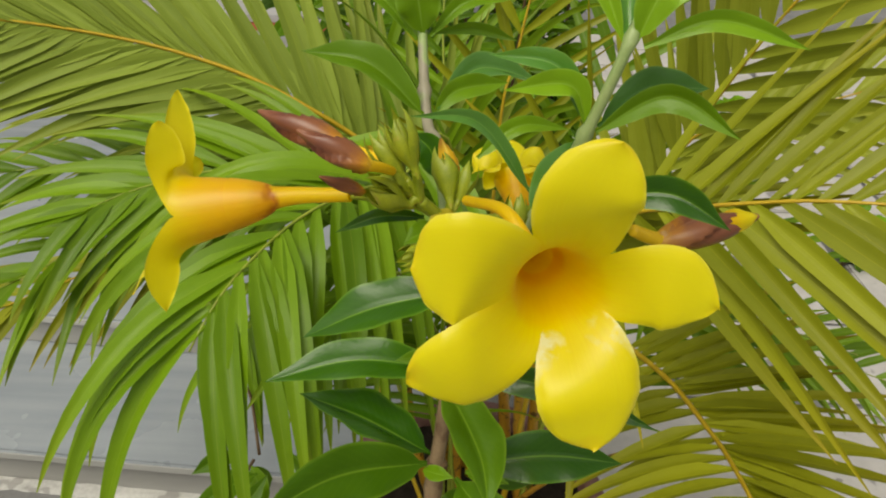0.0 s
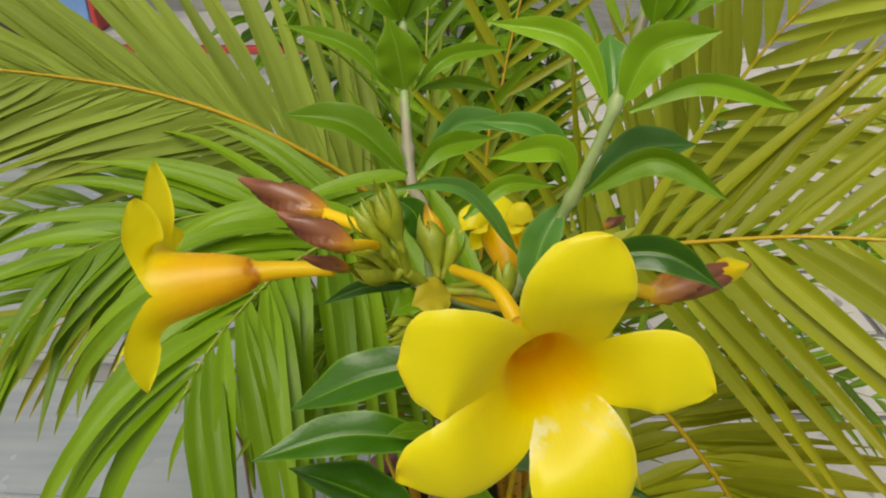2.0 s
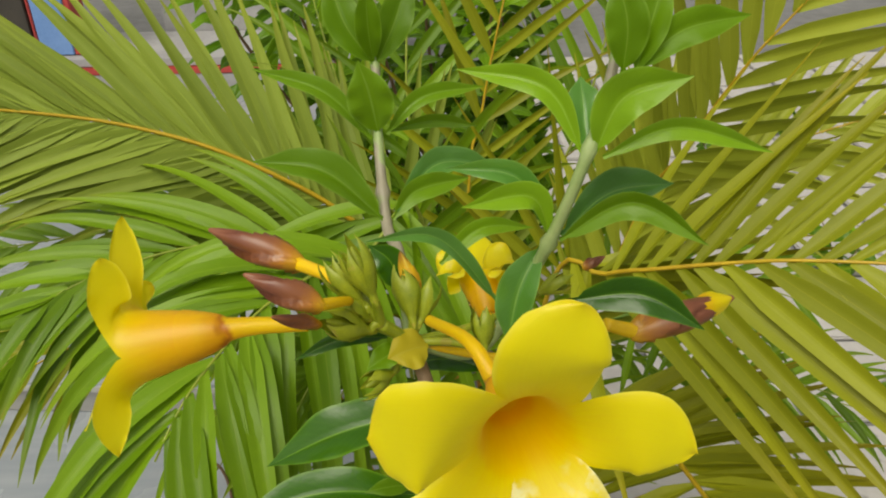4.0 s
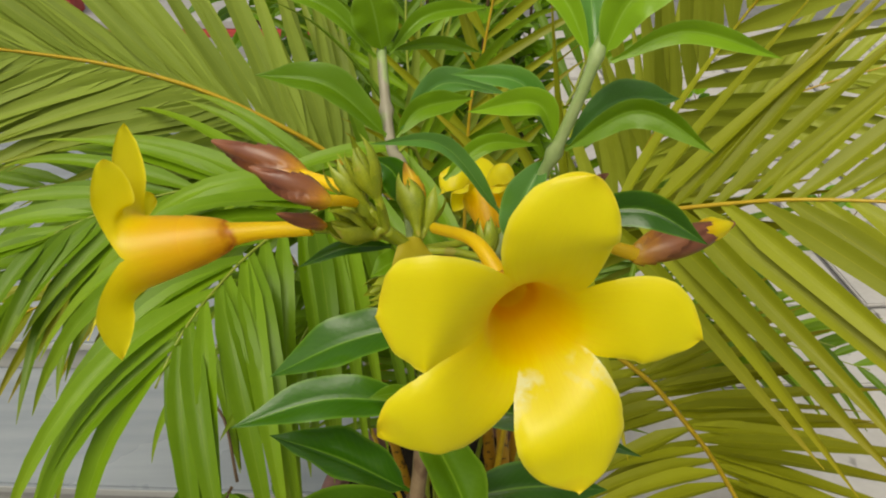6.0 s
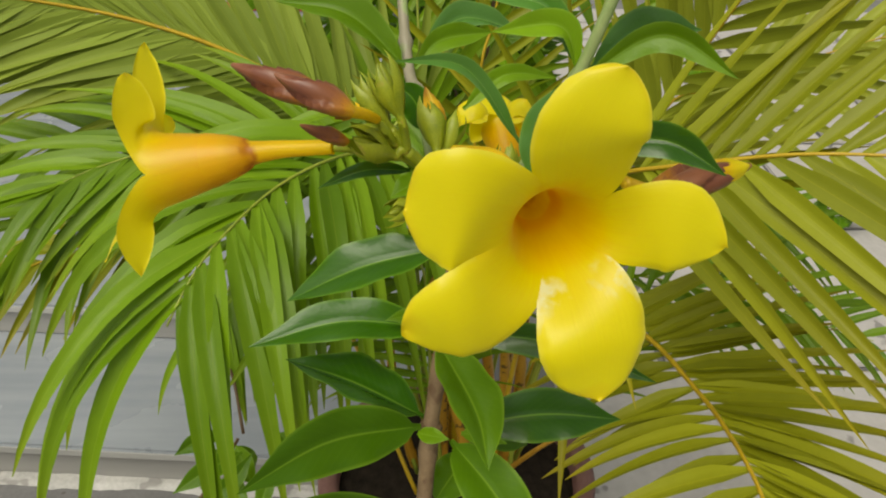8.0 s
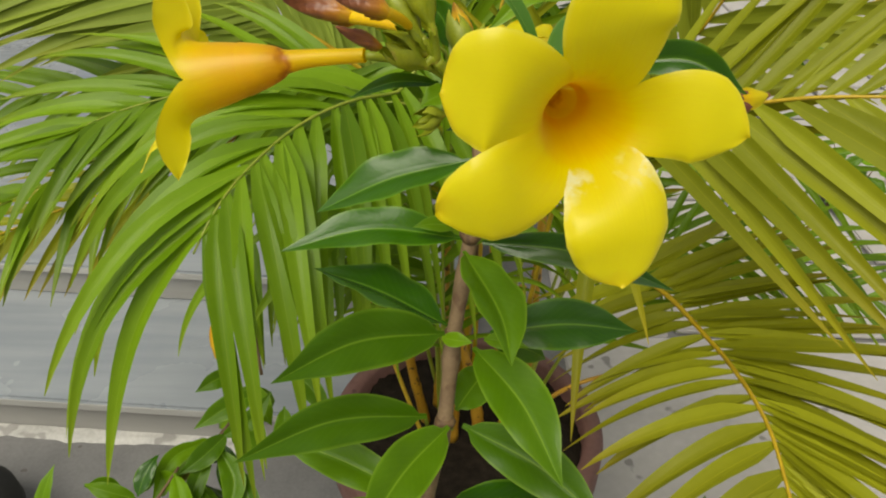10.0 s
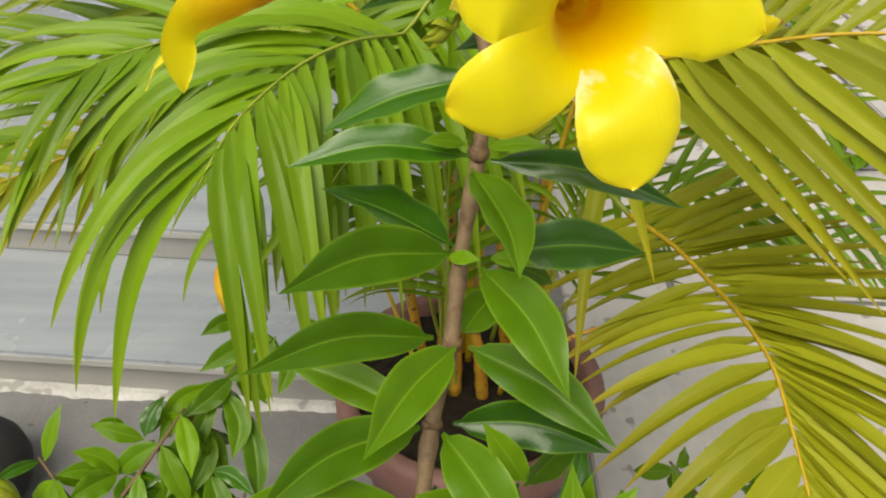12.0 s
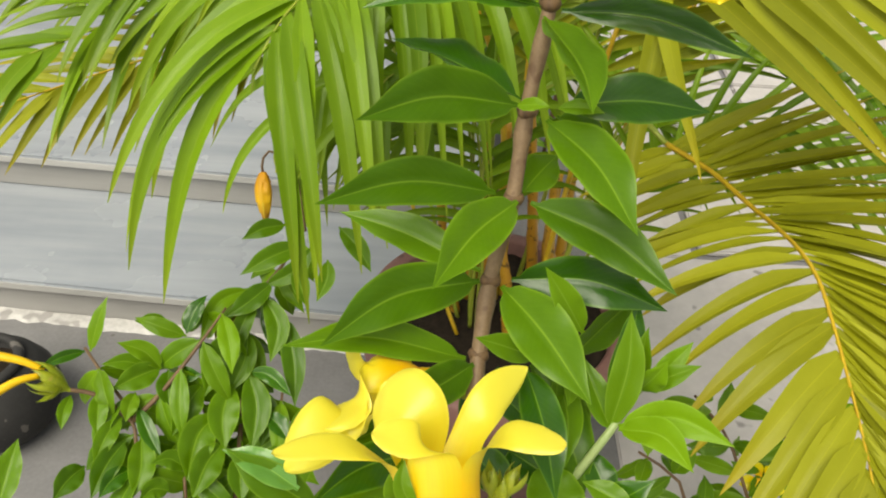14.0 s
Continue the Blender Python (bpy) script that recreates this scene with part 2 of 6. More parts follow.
SOIL = mottled("potting soil", (0.01, 0.008, 0.006), (0.036, 0.027, 0.02), 60, 0.95, 0.01)
SOIL.node_tree.nodes["Principled BSDF"].inputs["Specular IOR Level"].default_value = 0.1
BLACK = mottled("black plastic", (0.01, 0.01, 0.01), (0.028, 0.027, 0.026), 20, 0.75, 0.001, (0.12, 0.11, 0.1), 40, 0.68)
MORTAR = mottled("white mortar", (0.34, 0.335, 0.325), (0.62, 0.61, 0.59), 14, 0.8, 0.003, (0.27, 0.26, 0.25), 16, 0.58)


def concrete():
    m, nt, bsdf = start("grey cement floor")
    co = nt.nodes.new("ShaderNodeTexCoord").outputs["Object"]
    big, mid, fine = noise_node(nt, co, 1.7, 5), noise_node(nt, co, 11, 5), noise_node(nt, co, 130, 4)
    f = math_node(nt, "ADD", math_node(nt, "MULTIPLY", big, 0.5), math_node(nt, "ADD", math_node(nt, "MULTIPLY", mid, 0.3), math_node(nt, "MULTIPLY", fine, 0.2)))
    col = ramp(nt, f, [(0.33, (0.108, 0.107, 0.108)), (0.5, (0.172, 0.17, 0.172)), (0.68, (0.232, 0.23, 0.232))])
    stain = noise_node(nt, co, 23, 2)
    edge = nt.nodes.new("ShaderNodeMapRange")
    nt.links.new(stain, edge.inputs[0])
    for k, v in ((1, 0.71), (2, 0.735), (3, 0.0), (4, 0.8)):
        edge.inputs[k].default_value = v
    col = mix_rgb(nt, edge.outputs[0], col, (0.1, 0.085, 0.08))
    nt.links.new(col, bsdf.inputs["Base Color"])
    bsdf.inputs["Roughness"].default_value = 0.72
    bump(nt, f, 0.3, 0.004, bsdf)
    return m


def marble(name, a, b, rough):
    m, nt, bsdf = start(name)
    co = nt.nodes.new("ShaderNodeTexCoord").outputs["Object"]
    mp = nt.nodes.new("ShaderNodeMapping")
    mp.inputs["Scale"].default_value = (1.0, 9.0, 9.0)
    nt.links.new(co, mp.inputs[0])
    streak, cloud = noise_node(nt, mp.outputs[0], 1.6, 6), noise_node(nt, co, 4, 4)
    f = math_node(nt, "ADD", math_node(nt, "MULTIPLY", streak, 0.7), math_node(nt, "MULTIPLY", cloud, 0.3))
    nt.links.new(ramp(nt, f, [(0.34, a), (0.66, b)]), bsdf.inputs["Base Color"])
    nt.links.new(math_node(nt, "ADD", math_node(nt, "MULTIPLY", cloud, 0.2), rough), bsdf.inputs["Roughness"])
    return m


FLOOR = concrete()
TREAD = marble("grey-blue marble", (0.228, 0.253, 0.284), (0.33, 0.355, 0.383), 0.16)
RISER = marble("beige marble", (0.24, 0.235, 0.224), (0.335, 0.33, 0.316), 0.3)
# lighter marble for the step edges: the highlight on the bullnose as colour
NOSING_GLINT = marble("marble edge highlight", (0.33, 0.33, 0.32), (0.43, 0.425, 0.41), 0.3)


# ---------- mesh helpers ----------
PLACE = {}


def thing(name, at, label, category, group="", kind=""):
    ob = new(name)
    ob.location = at
    ob.empty_display_size = 0.05
    PLACE[ob] = Vector(at)
    return tagged(ob, label, category, group, kind)


def link(name, verts, faces, mat, parent=None, at=None, uvs=None, label="", smooth=True):
    """One mesh object; verts in world metres, origin at `at`."""
    o = Vector(at) if at is not None else Vector(verts[0])
    me = bpy.data.meshes.new(name)
    me.from_pydata([tuple(Vector(v) - o) for v in verts], [], faces)
    if uvs is not None:
        layer = me.uv_layers.new(name="UVMap")
        flat = [c for f in faces for k in f for c in uvs[k]]
        layer.data.foreach_set("uv", flat)
    if smooth:
        me.polygons.foreach_set("use_smooth", [True] * len(me.polygons))
    me.materials.append(mat)
    me.update()
    ob = new(name, me)
    ob.location = o
    PLACE[ob] = o
    if parent is not None:
        ob.parent = parent
        ob.location = o - PLACE[parent]
    return tagged(ob, label)


def part_bm(name, bm, mat, parent=None, at=(0, 0, 0), label="", smooth=False):
    verts = [v.co.copy() for v in bm.verts]
    bm.verts.index_update()
    faces = [[v.index for v in f.verts] for f in bm.faces]
    bm.free()
    return link(name, verts, faces, mat, parent, at, None, label, smooth)


def grid_faces(nu, nv, closed=False):
    w = nv if closed else nv + 1
    out = []
    for i in range(nu):
        for j in range(nv):
            a, b = i * w + j, i * w + (j + 1) % w
            out.append((a, b, b + w, a + w))
    return out


def spline(pts, n):
    """n + 1 points of a smooth curve through pts, evenly spread along it."""
    p = [Vector(q) for q in pts]
    if len(p) == 2:
        p = [p[0], p[0].lerp(p[1], 0.5), p[1]]
    e = [p[0] * 2 - p[1]] + p + [p[-1] * 2 - p[-2]]
    fine = []
    for k in range(1, len(e) - 2):
        a, b, c, d = e[k - 1:k + 3]
        for j in range(12):
            t = j / 12
            fine.append(0.5 * ((2 * b) + (c - a) * t + (2 * a - 5 * b + 4 * c - d) * t * t + (3 * b - a - 3 * c + d) * t ** 3))
    fine.append(p[-1])
    run = [0.0]
    for a, b in zip(fine, fine[1:]):
        run.append(run[-1] + (b - a).length)
    out, k = [], 0
    for i in range(n + 1):
        s = run[-1] * i / n
        while k < len(run) - 2 and run[k + 1] < s:
            k += 1
        out.append(fine[k].lerp(fine[k + 1], (s - run[k]) / max(1e-9, run[k + 1] - run[k])))
    return out


def tube_mesh(pts, radii, sides=8, wobble=0.0, seed=0):
    """Verts, faces and uvs of a round bar along pts."""
    rnd = random.Random(seed)
    n = len(pts) - 1
    verts, uvs = [], []
    t0 = (pts[1] - pts[0]).normalized()
    side = t0.orthogonal().normalized()
    for i, p in enumerate(pts):
        t = (pts[min(i + 1, n)] - pts[max(i - 1, 0)]).normalized()
        side = (side - t * side.dot(t)).normalized()
        up = t.cross(side)
        for j in range(sides):
            a = 2 * math.pi * j / sides
            r = radii[i] * (1 + wobble * (rnd.random() - 0.5))
            verts.append(p + (side * math.cos(a) + up * math.sin(a)) * r)
            uvs.append((i / n, j / sides))
    faces = grid_faces(n, sides, True)
    verts.append(pts[-1]), verts.append(pts[0])
    uvs += [(1, 0.5), (0, 0.5)]
    last = n * sides
    faces += [(last + j, last + (j + 1) % sides, len(verts) - 2) for j in range(sides)]
    faces += [((j + 1) % sides, j, len(verts) - 1) for j in range(sides)]
    return verts, faces, uvs


def rod(name, pts, r0, r1, mat, parent, n=14, sides=8, label="", wobble=0.0, swell=None, seed=0):
    line = spline(pts, n)
    radii = [r0 + (r1 - r0) * i / n for i in range(n + 1)]
    if swell:
        for c, amount, span in swell:
            radii = [r * (1 + amount * math.exp(-(((i / n) - c) / span) ** 2)) for i, r in enumerate(radii)]
    v, f, uv = tube_mesh(line, radii, sides, wobble, seed)
    return link(name, v, f, mat, parent, pts[0], uv, label)


def blade(base, tip, w, bow, n, fold, seed, nu=16, nv=6, sag=0.0, twist=0.0, belly=0.45, mid=None):
    """A leaf from base to tip: bow lifts its middle along n, or its midrib runs through mid; sag bends the last part down."""
    rnd = random.Random(seed)
    base, tip = Vector(base), Vector(tip)
    d = tip - base
    length = d.length
    t = d.normalized()
    n = Vector(n)
    n = (n - t * n.dot(t)).normalized()
    ph, sweep, hook = rnd.uniform(0, 6.28), rnd.uniform(-0.045, 0.045), rnd.uniform(0.0, 0.05)
    across = t.cross(n)
    line = []
    for i in range(nu + 1):
        u = i / nu
        line.append(base + d * u + n * (bow * length * u ** 1.35 * (1 - u) / 0.202 - hook * length * max(0.0, (u - 0.7) / 0.3) ** 2) + across * (sweep * length * 4 * u * (1 - u)) + Vector((0, 0, -1)) * (sag * length * (u ** 3 - u)))
    if mid is not None:
        line = spline([base, mid, tip], nu)
    verts, uvs = [], []
    for i in range(nu + 1):
        u = i / nu
        tt = (line[min(i + 1, nu)] - line[max(i - 1, 0)]).normalized()
        nn = (n - tt * n.dot(tt)).normalized()
        s = tt.cross(nn)
        a = twist * (u - 0.3)
        nn, s = nn * math.cos(a) - s * math.sin(a), s * math.cos(a) + nn * math.sin(a)
        k = u ** (math.log(0.5) / math.log(belly))
        f = max(0.0, math.sin(math.pi * k)) ** 0.92
        if u > 0.72:
            f *= 1 - 0.4 * ((u - 0.72) / 0.28) ** 1.1
        hw = w / 2 * f + 0.0006 * (1 - u)
        if u < 0.06:
            hw = max(hw * 0.5, 0.0012)
        for j in range(nv + 1):
            q = 2 * j / nv - 1
            edge = 0.05 * w * math.sin(u * 19 + ph + (2.1 if q > 0 else 0)) * q * q
            verts.append(line[i] + s * (hw * q) + nn * (fold * hw * (abs(q) ** 1.3) + 0.1 * hw * math.sin(math.pi * abs(q)) + edge * f))
            uvs.append((u, j / nv))
    return verts, grid_faces(nu, nv), uvs


COUNT = [0]
CAM_UP = (0.0, -0.62, 0.78)


def leaf(parent, base, tip, w, bow=0.08, n=CAM_UP, fold=0.22, mat=None, sag=0.0, twist=0.0, belly=0.46, name="leaf", label="", mid=None):
    COUNT[0] += 1
    v, f, uv = blade(base, tip, w, bow, n, fold * 0.8, COUNT[0], 20, 8, sag, twist, belly, mid)
    return link(name, v, f, mat or LEAF, parent, base, uv, label)
# ---------- kinds of things ----------
def facing(at, axis, up=(0, 0, 1)):
    z = Vector(axis).normalized()
    y = Vector(up)
    y = (y - z * y.dot(z)).normalized()
    x = y.cross(z)
    m = Matrix((x, y, z)).transposed().to_4x4()
    m.translation = at
    return m


def bell(d, depth, r_rim, r_tube, shape):
    """Radius of the trumpet's funnel at depth d behind its mouth."""
    return r_tube + (r_rim - r_tube) * max(0.0, 1 - d / depth) ** shape


def even_out(row, times):
    """A row of vectors with its bends softened and both ends kept."""
    for _ in range(times):
        row = [row[0]] + [(a + b * 2 + c) / 4 for a, b, c in zip(row, row[1:], row[2:])] + [row[-1]]
    return row


def petal(body, m, turn, mid, tip, width, point, cup, rim, mat, seed, widest=0.5, lop=0.0, face=None, settle=0.5, part_of=5, nu=40, nv=18):
    """One petal: its foot is a fifth of the funnel's wall, and it spreads over the rim through mid to tip.
    m: the flower's frame, z the way it faces; turn: where on the rim its foot lies; cup: how far its two edges roll back;
    rim: the funnel's depth, its radius at the mouth and at the neck, and its shape."""
    rnd = random.Random(seed)
    ph = rnd.uniform(0, 6.28)
    x, y, z = m.to_3x3().transposed()
    at = m.translation
    cup = cup if isinstance(cup, tuple) else (cup, cup)
    out = x * math.cos(turn) + y * math.sin(turn)
    along = y * math.cos(turn) - x * math.sin(turn)
    mid, tip = Vector(mid), Vector(tip)
    deep = rim[0]
    fine = spline([at - z * (d * deep) + out * bell(d * deep, *rim) for d in (0.8, 0.6, 0.4, 0.22)] + [mid, tip], nu * 8)
    line = [fine[round(nu * 8 * (1 - (1 - i / nu) ** 1.5))] for i in range(nu + 1)]
    line = even_out(line, 10)
    run = [0.0]
    for p, q in zip(line, line[1:]):
        run.append(run[-1] + (q - p).length)
    edge = min(range(nu + 1), key=lambda i: (line[i] - (at - z * (0.22 * deep) + out * bell(0.22 * deep, *rim))).length)
    ur = run[edge] / run[-1]
    span = math.pi / part_of * 1.03
    r_edge = bell(0.22 * deep, *rim)
    want = Vector(face).normalized() if face else z
    verts, uvs, last, normals, sides = [], [], along, [], []
    for i in range(nu + 1):
        v = max(0.0, (run[i] / run[-1] - ur) / (1 - ur))
        t = (line[min(i + 1, nu)] - line[max(i - 1, 0)]).normalized()
        k = min(1.0, v / settle)
        k = k * k * (3 - 2 * k)
        n = want * k + (z * 0.5 - out) * (1 - k)
        n = (n - t * n.dot(t)).normalized()
        s = t.cross(n)
        if s.dot(last) < 0:
            s = -s
        last = s
        normals.append(n)
        sides.append(s)
    normals, sides = even_out(normals, 12), even_out(sides, 12)
    for i in range(nu + 1):
        u = run[i] / run[-1]
        v = max(0.0, (u - ur) / (1 - ur))
        k = min(1.0, v / settle)
        k = k * k * (3 - 2 * k)
        n, s = normals[i].normalized(), sides[i].normalized()
        R = bell(max(0.0, (at - line[i]).dot(z)), *rim) if v == 0 else r_edge
        hw0 = R * math.sin(span)
        if v < widest:
            hw = hw0 + (width / 2 - hw0) * math.sin(v / widest * math.pi / 2) ** 0.85
        else:
            w = (v - widest) / (1 - widest)
            hw = width / 2 * max(0.0, 1 - w ** 2.3) ** point
        hw *= 1 + v * (0.011 * math.sin(v * 29 + ph) + 0.006 * math.sin(v * 63 + 2 * ph))
        for j in range(nv + 1):
            q = 2 * j / nv - 1
            arc = x * (R * math.cos(turn + q * span)) + y * (R * math.sin(turn + q * span)) - out * R
            c = cup[0] if q < 0 else cup[1]
            back = c * hw * (q * q + 0.9 * q ** 10) + 0.022 * width * math.sin(v * 7 + q * 2.4 + ph) * v + 0.012 * width * math.sin(v * 23 + ph) * q * q * v
            back += 0.014 * width * math.sin(v * 37 + 3 * q + 2 * ph) * q ** 6 * v
            back += 0.12 * hw * max(0.0, (v - 0.8) / 0.2) ** 3
            flat = s * (q * hw + lop * width * v * v) - n * (back * v ** 0.6)
            verts.append(line[i] + arc * ((1 - k) * hw / hw0) + flat * k)
            uvs.append((0.42 * u / ur if v == 0 else 0.42 + 0.58 * v, j / nv))
    return link("petal", verts, grid_faces(nu, nv), mat, body, at, uvs)


def flower(parent, at, axis, foot, petals, funnel=0.050, up=(0, 0, 1), label="", mat=None, r_tube=0.0042, bend=None, r_rim=0.0155, flecked=(), settle=0.5, shape=0.78, widest=None):
    """A trumpet flower: the middle of its mouth at `at`, the thin end of the tube at foot.
    petals: rows of (middle, tip, width, point, cup, lop) and, for a twisted one, the way its inner side faces."""
    m = facing(at, axis, up)
    x, y, z = m.to_3x3().transposed()
    a, end = Vector(at), Vector(foot)
    back = a - z * funnel
    mid = Vector(bend) if bend else back.lerp(end, 0.4) - z * 0.006
    line = [a - z * (funnel * (0.66 + 0.34 * i / 14)) for i in range(14)] + spline([back, mid, end], 20)
    radii, run, uvs = [], 0.66 * funnel, []
    for i, p in enumerate(line):
        if i:
            run += (p - line[i - 1]).length
        radii.append((bell(run, funnel, r_rim, r_tube, shape) if run < funnel else r_tube * (0.55 + 0.45 * math.exp(-(run - funnel) / 0.014))) + 0.0003)
        uvs.append(min(1.0, run / (funnel * 1.35)))
    v, f, uv = tube_mesh(line, radii, 40)
    f = f[:(len(line) - 1) * 40]
    uv = [(uvs[min(k // 40, len(line) - 1)], q[1]) for k, q in enumerate(uv)]
    body = link("flower", v, f, TUBE, parent, at, uv, label)
    # the petals' feet share the rim evenly
    turn = [math.atan2((Vector(p[0]) - a).dot(y), (Vector(p[0]) - a).dot(x)) % (2 * math.pi) for p in petals]
    order = sorted(range(len(petals)), key=lambda k: turn[k])
    step = 2 * math.pi / len(petals)
    shift = sum(turn[k] - i * step for i, k in enumerate(order)) / len(petals)
    for k, (mid, tip, width, point, cup, lop, *face) in enumerate(petals):
        petal(body, m, shift + order.index(k) * step, mid, tip, width, point, cup, (funnel, r_rim, r_tube, shape), PETAL_FLECKED if k in flecked else (mat or PETAL), k + len(PLACE),
              widest or (0.6 if point < 0.5 else 0.5), lop, face[0] if face else None, settle)
    return body


def bud(parent, tip, foot, neck, w, twist=2.6, mat=None, label="", tip_mat=None, stalk=True):
    """A closed, spirally rolled bud from tip to foot on a thin yellow stalk to neck."""
    tip, foot = Vector(tip), Vector(foot)
    d = tip - foot
    t = d.normalized()
    s = Vector((0, -0.45, 0.9))
    s = (s - t * s.dot(t)).normalized()
    b = t.cross(s)
    nu, nv = 24, 24
    verts, uvs = [], []
    for i in range(nu + 1):
        u = i / nu
        r = w / 2 * math.sin(math.pi * (0.1 + 0.86 * u ** 0.85)) ** 0.9 * (1 - 0.2 * u)
        for j in range(nv):
            a = 2 * math.pi * j / nv
            saw = ((a * 3 / (2 * math.pi) + u * twist * 0.5) % 1.0)
            rr = r * (1 + 0.5 * (saw - 0.5) - 0.12 * math.exp(-(saw / 0.06) ** 2))
            verts.append(foot + d * u + (s * math.cos(a) + b * math.sin(a)) * rr)
            uvs.append((u, j / nv))
    verts.append(tip + t * w * 0.06)
    uvs.append((1, 0.5))
    faces = grid_faces(nu, nv, True) + [(nu * nv + j, nu * nv + (j + 1) % nv, len(verts) - 1) for j in range(nv)]
    body = link("bud", verts, faces, mat or BUD, parent, foot, uvs, label)
    if stalk:
        rod("bud_stalk", [foot + t * w * 0.2, foot.lerp(Vector(neck), 0.5) + Vector((0, 0, 0.001)), neck], w * 0.22, w * 0.17, STALK_YELLOW, body, 10, 10, "bright yellow stalk")
    if tip_mat:
        v, f, uv = blade(foot + d * 0.58 + s * w * 0.36, tip + t * 0.002, w * 0.66, 0.1, (0, -0.7, 0.7), -0.8, 5, 12, 6)
        link("petal_edge", v, f, tip_mat, body, foot, uv, "yellow petal edge showing")
    return body


def calyx(parent, at, axis, length, w0, n=5, spread=0.35, seed=0):
    """A small green cup with pointed sepals."""
    rnd = random.Random(seed)
    m = facing(at, axis, (0.3, 0.2, 1))
    w0 *= 0.7
    length *= 0.84
    verts = []
    prof = [(0.0008, -0.004), (w0 * 0.2, -0.001), (w0 * 0.34, length * 0.18), (w0 * 0.36, length * 0.4), (w0 * 0.25, length * 0.7), (0.0006, length * 0.86)]
    for r, z in prof:
        verts += [m @ Vector((r * math.cos(2 * math.pi * j / 10), r * math.sin(2 * math.pi * j / 10), z)) for j in range(10)]
    cup = link("calyx", verts, grid_faces(len(prof) - 1, 10, True), BUD_GREEN, parent, at)
    for k in range(n):
        a = 2 * math.pi * k / n + rnd.uniform(-0.2, 0.2)
        out = Vector((math.cos(a), math.sin(a), 0))
        w = w0 * rnd.uniform(0.75, 1.05)
        sp = spread * rnd.uniform(0.6, 1.3)
        v, f, uv = blade(m @ (out * w * 0.16), m @ (out * (w * 0.2 + sp * length) + Vector((0, 0, length * rnd.uniform(0.85, 1.1)))), w, 0.14, m.to_3x3() @ out, -0.45, seed * 7 + k, 9, 4)
        link("sepal", v, f, BUD_GREEN, cup, at, uv)
    return cup


def ribbon(base, way, length, width, droop, n, seed, nu=11, fold=0.3, twist=0.0):
    """A palm leaflet: sets out along way and hangs more and more."""
    rnd = random.Random(seed)
    h = Vector(way).normalized()
    p = Vector(base)
    n = Vector(n)
    verts, uvs = [], []
    side_bend = Vector((rnd.uniform(-1, 1), rnd.uniform(-1, 1), 0)) * 0.06
    late = rnd.uniform(1.0, 1.9)
    ph, sway = rnd.uniform(0, 6.28), rnd.uniform(0.03, 0.11)
    for i in range(nu + 1):
        u = i / nu
        hh = (h + Vector((0, 0, -1)) * droop * (u ** late) * 1.6 + side_bend * u + Vector((1, 0.3, 0)) * sway * math.sin(u * 5.5 + ph) * u).normalized()
        nn = n - hh * n.dot(hh)
        if nn.length < 1e-4:
            nn = hh.orthogonal()
        nn.normalize()
        s = hh.cross(nn)
        a = twist * u
        nn, s = nn * math.cos(a) - s * math.sin(a), s * math.cos(a) + nn * math.sin(a)
        w = width / 2 * min(1.0, 0.3 + u * 3.6) * max(0.0, 1 - u ** 1.9) ** 0.95 + 0.0003
        for q in (-1, -0.5, 0, 0.5, 1):
            verts.append(p + s * (w * q) + nn * (fold * w * abs(q)))
            uvs.append((u, 0.5 + q / 2))
        p = p + hh * (length / nu)
    return verts, grid_faces(nu, 4), uvs


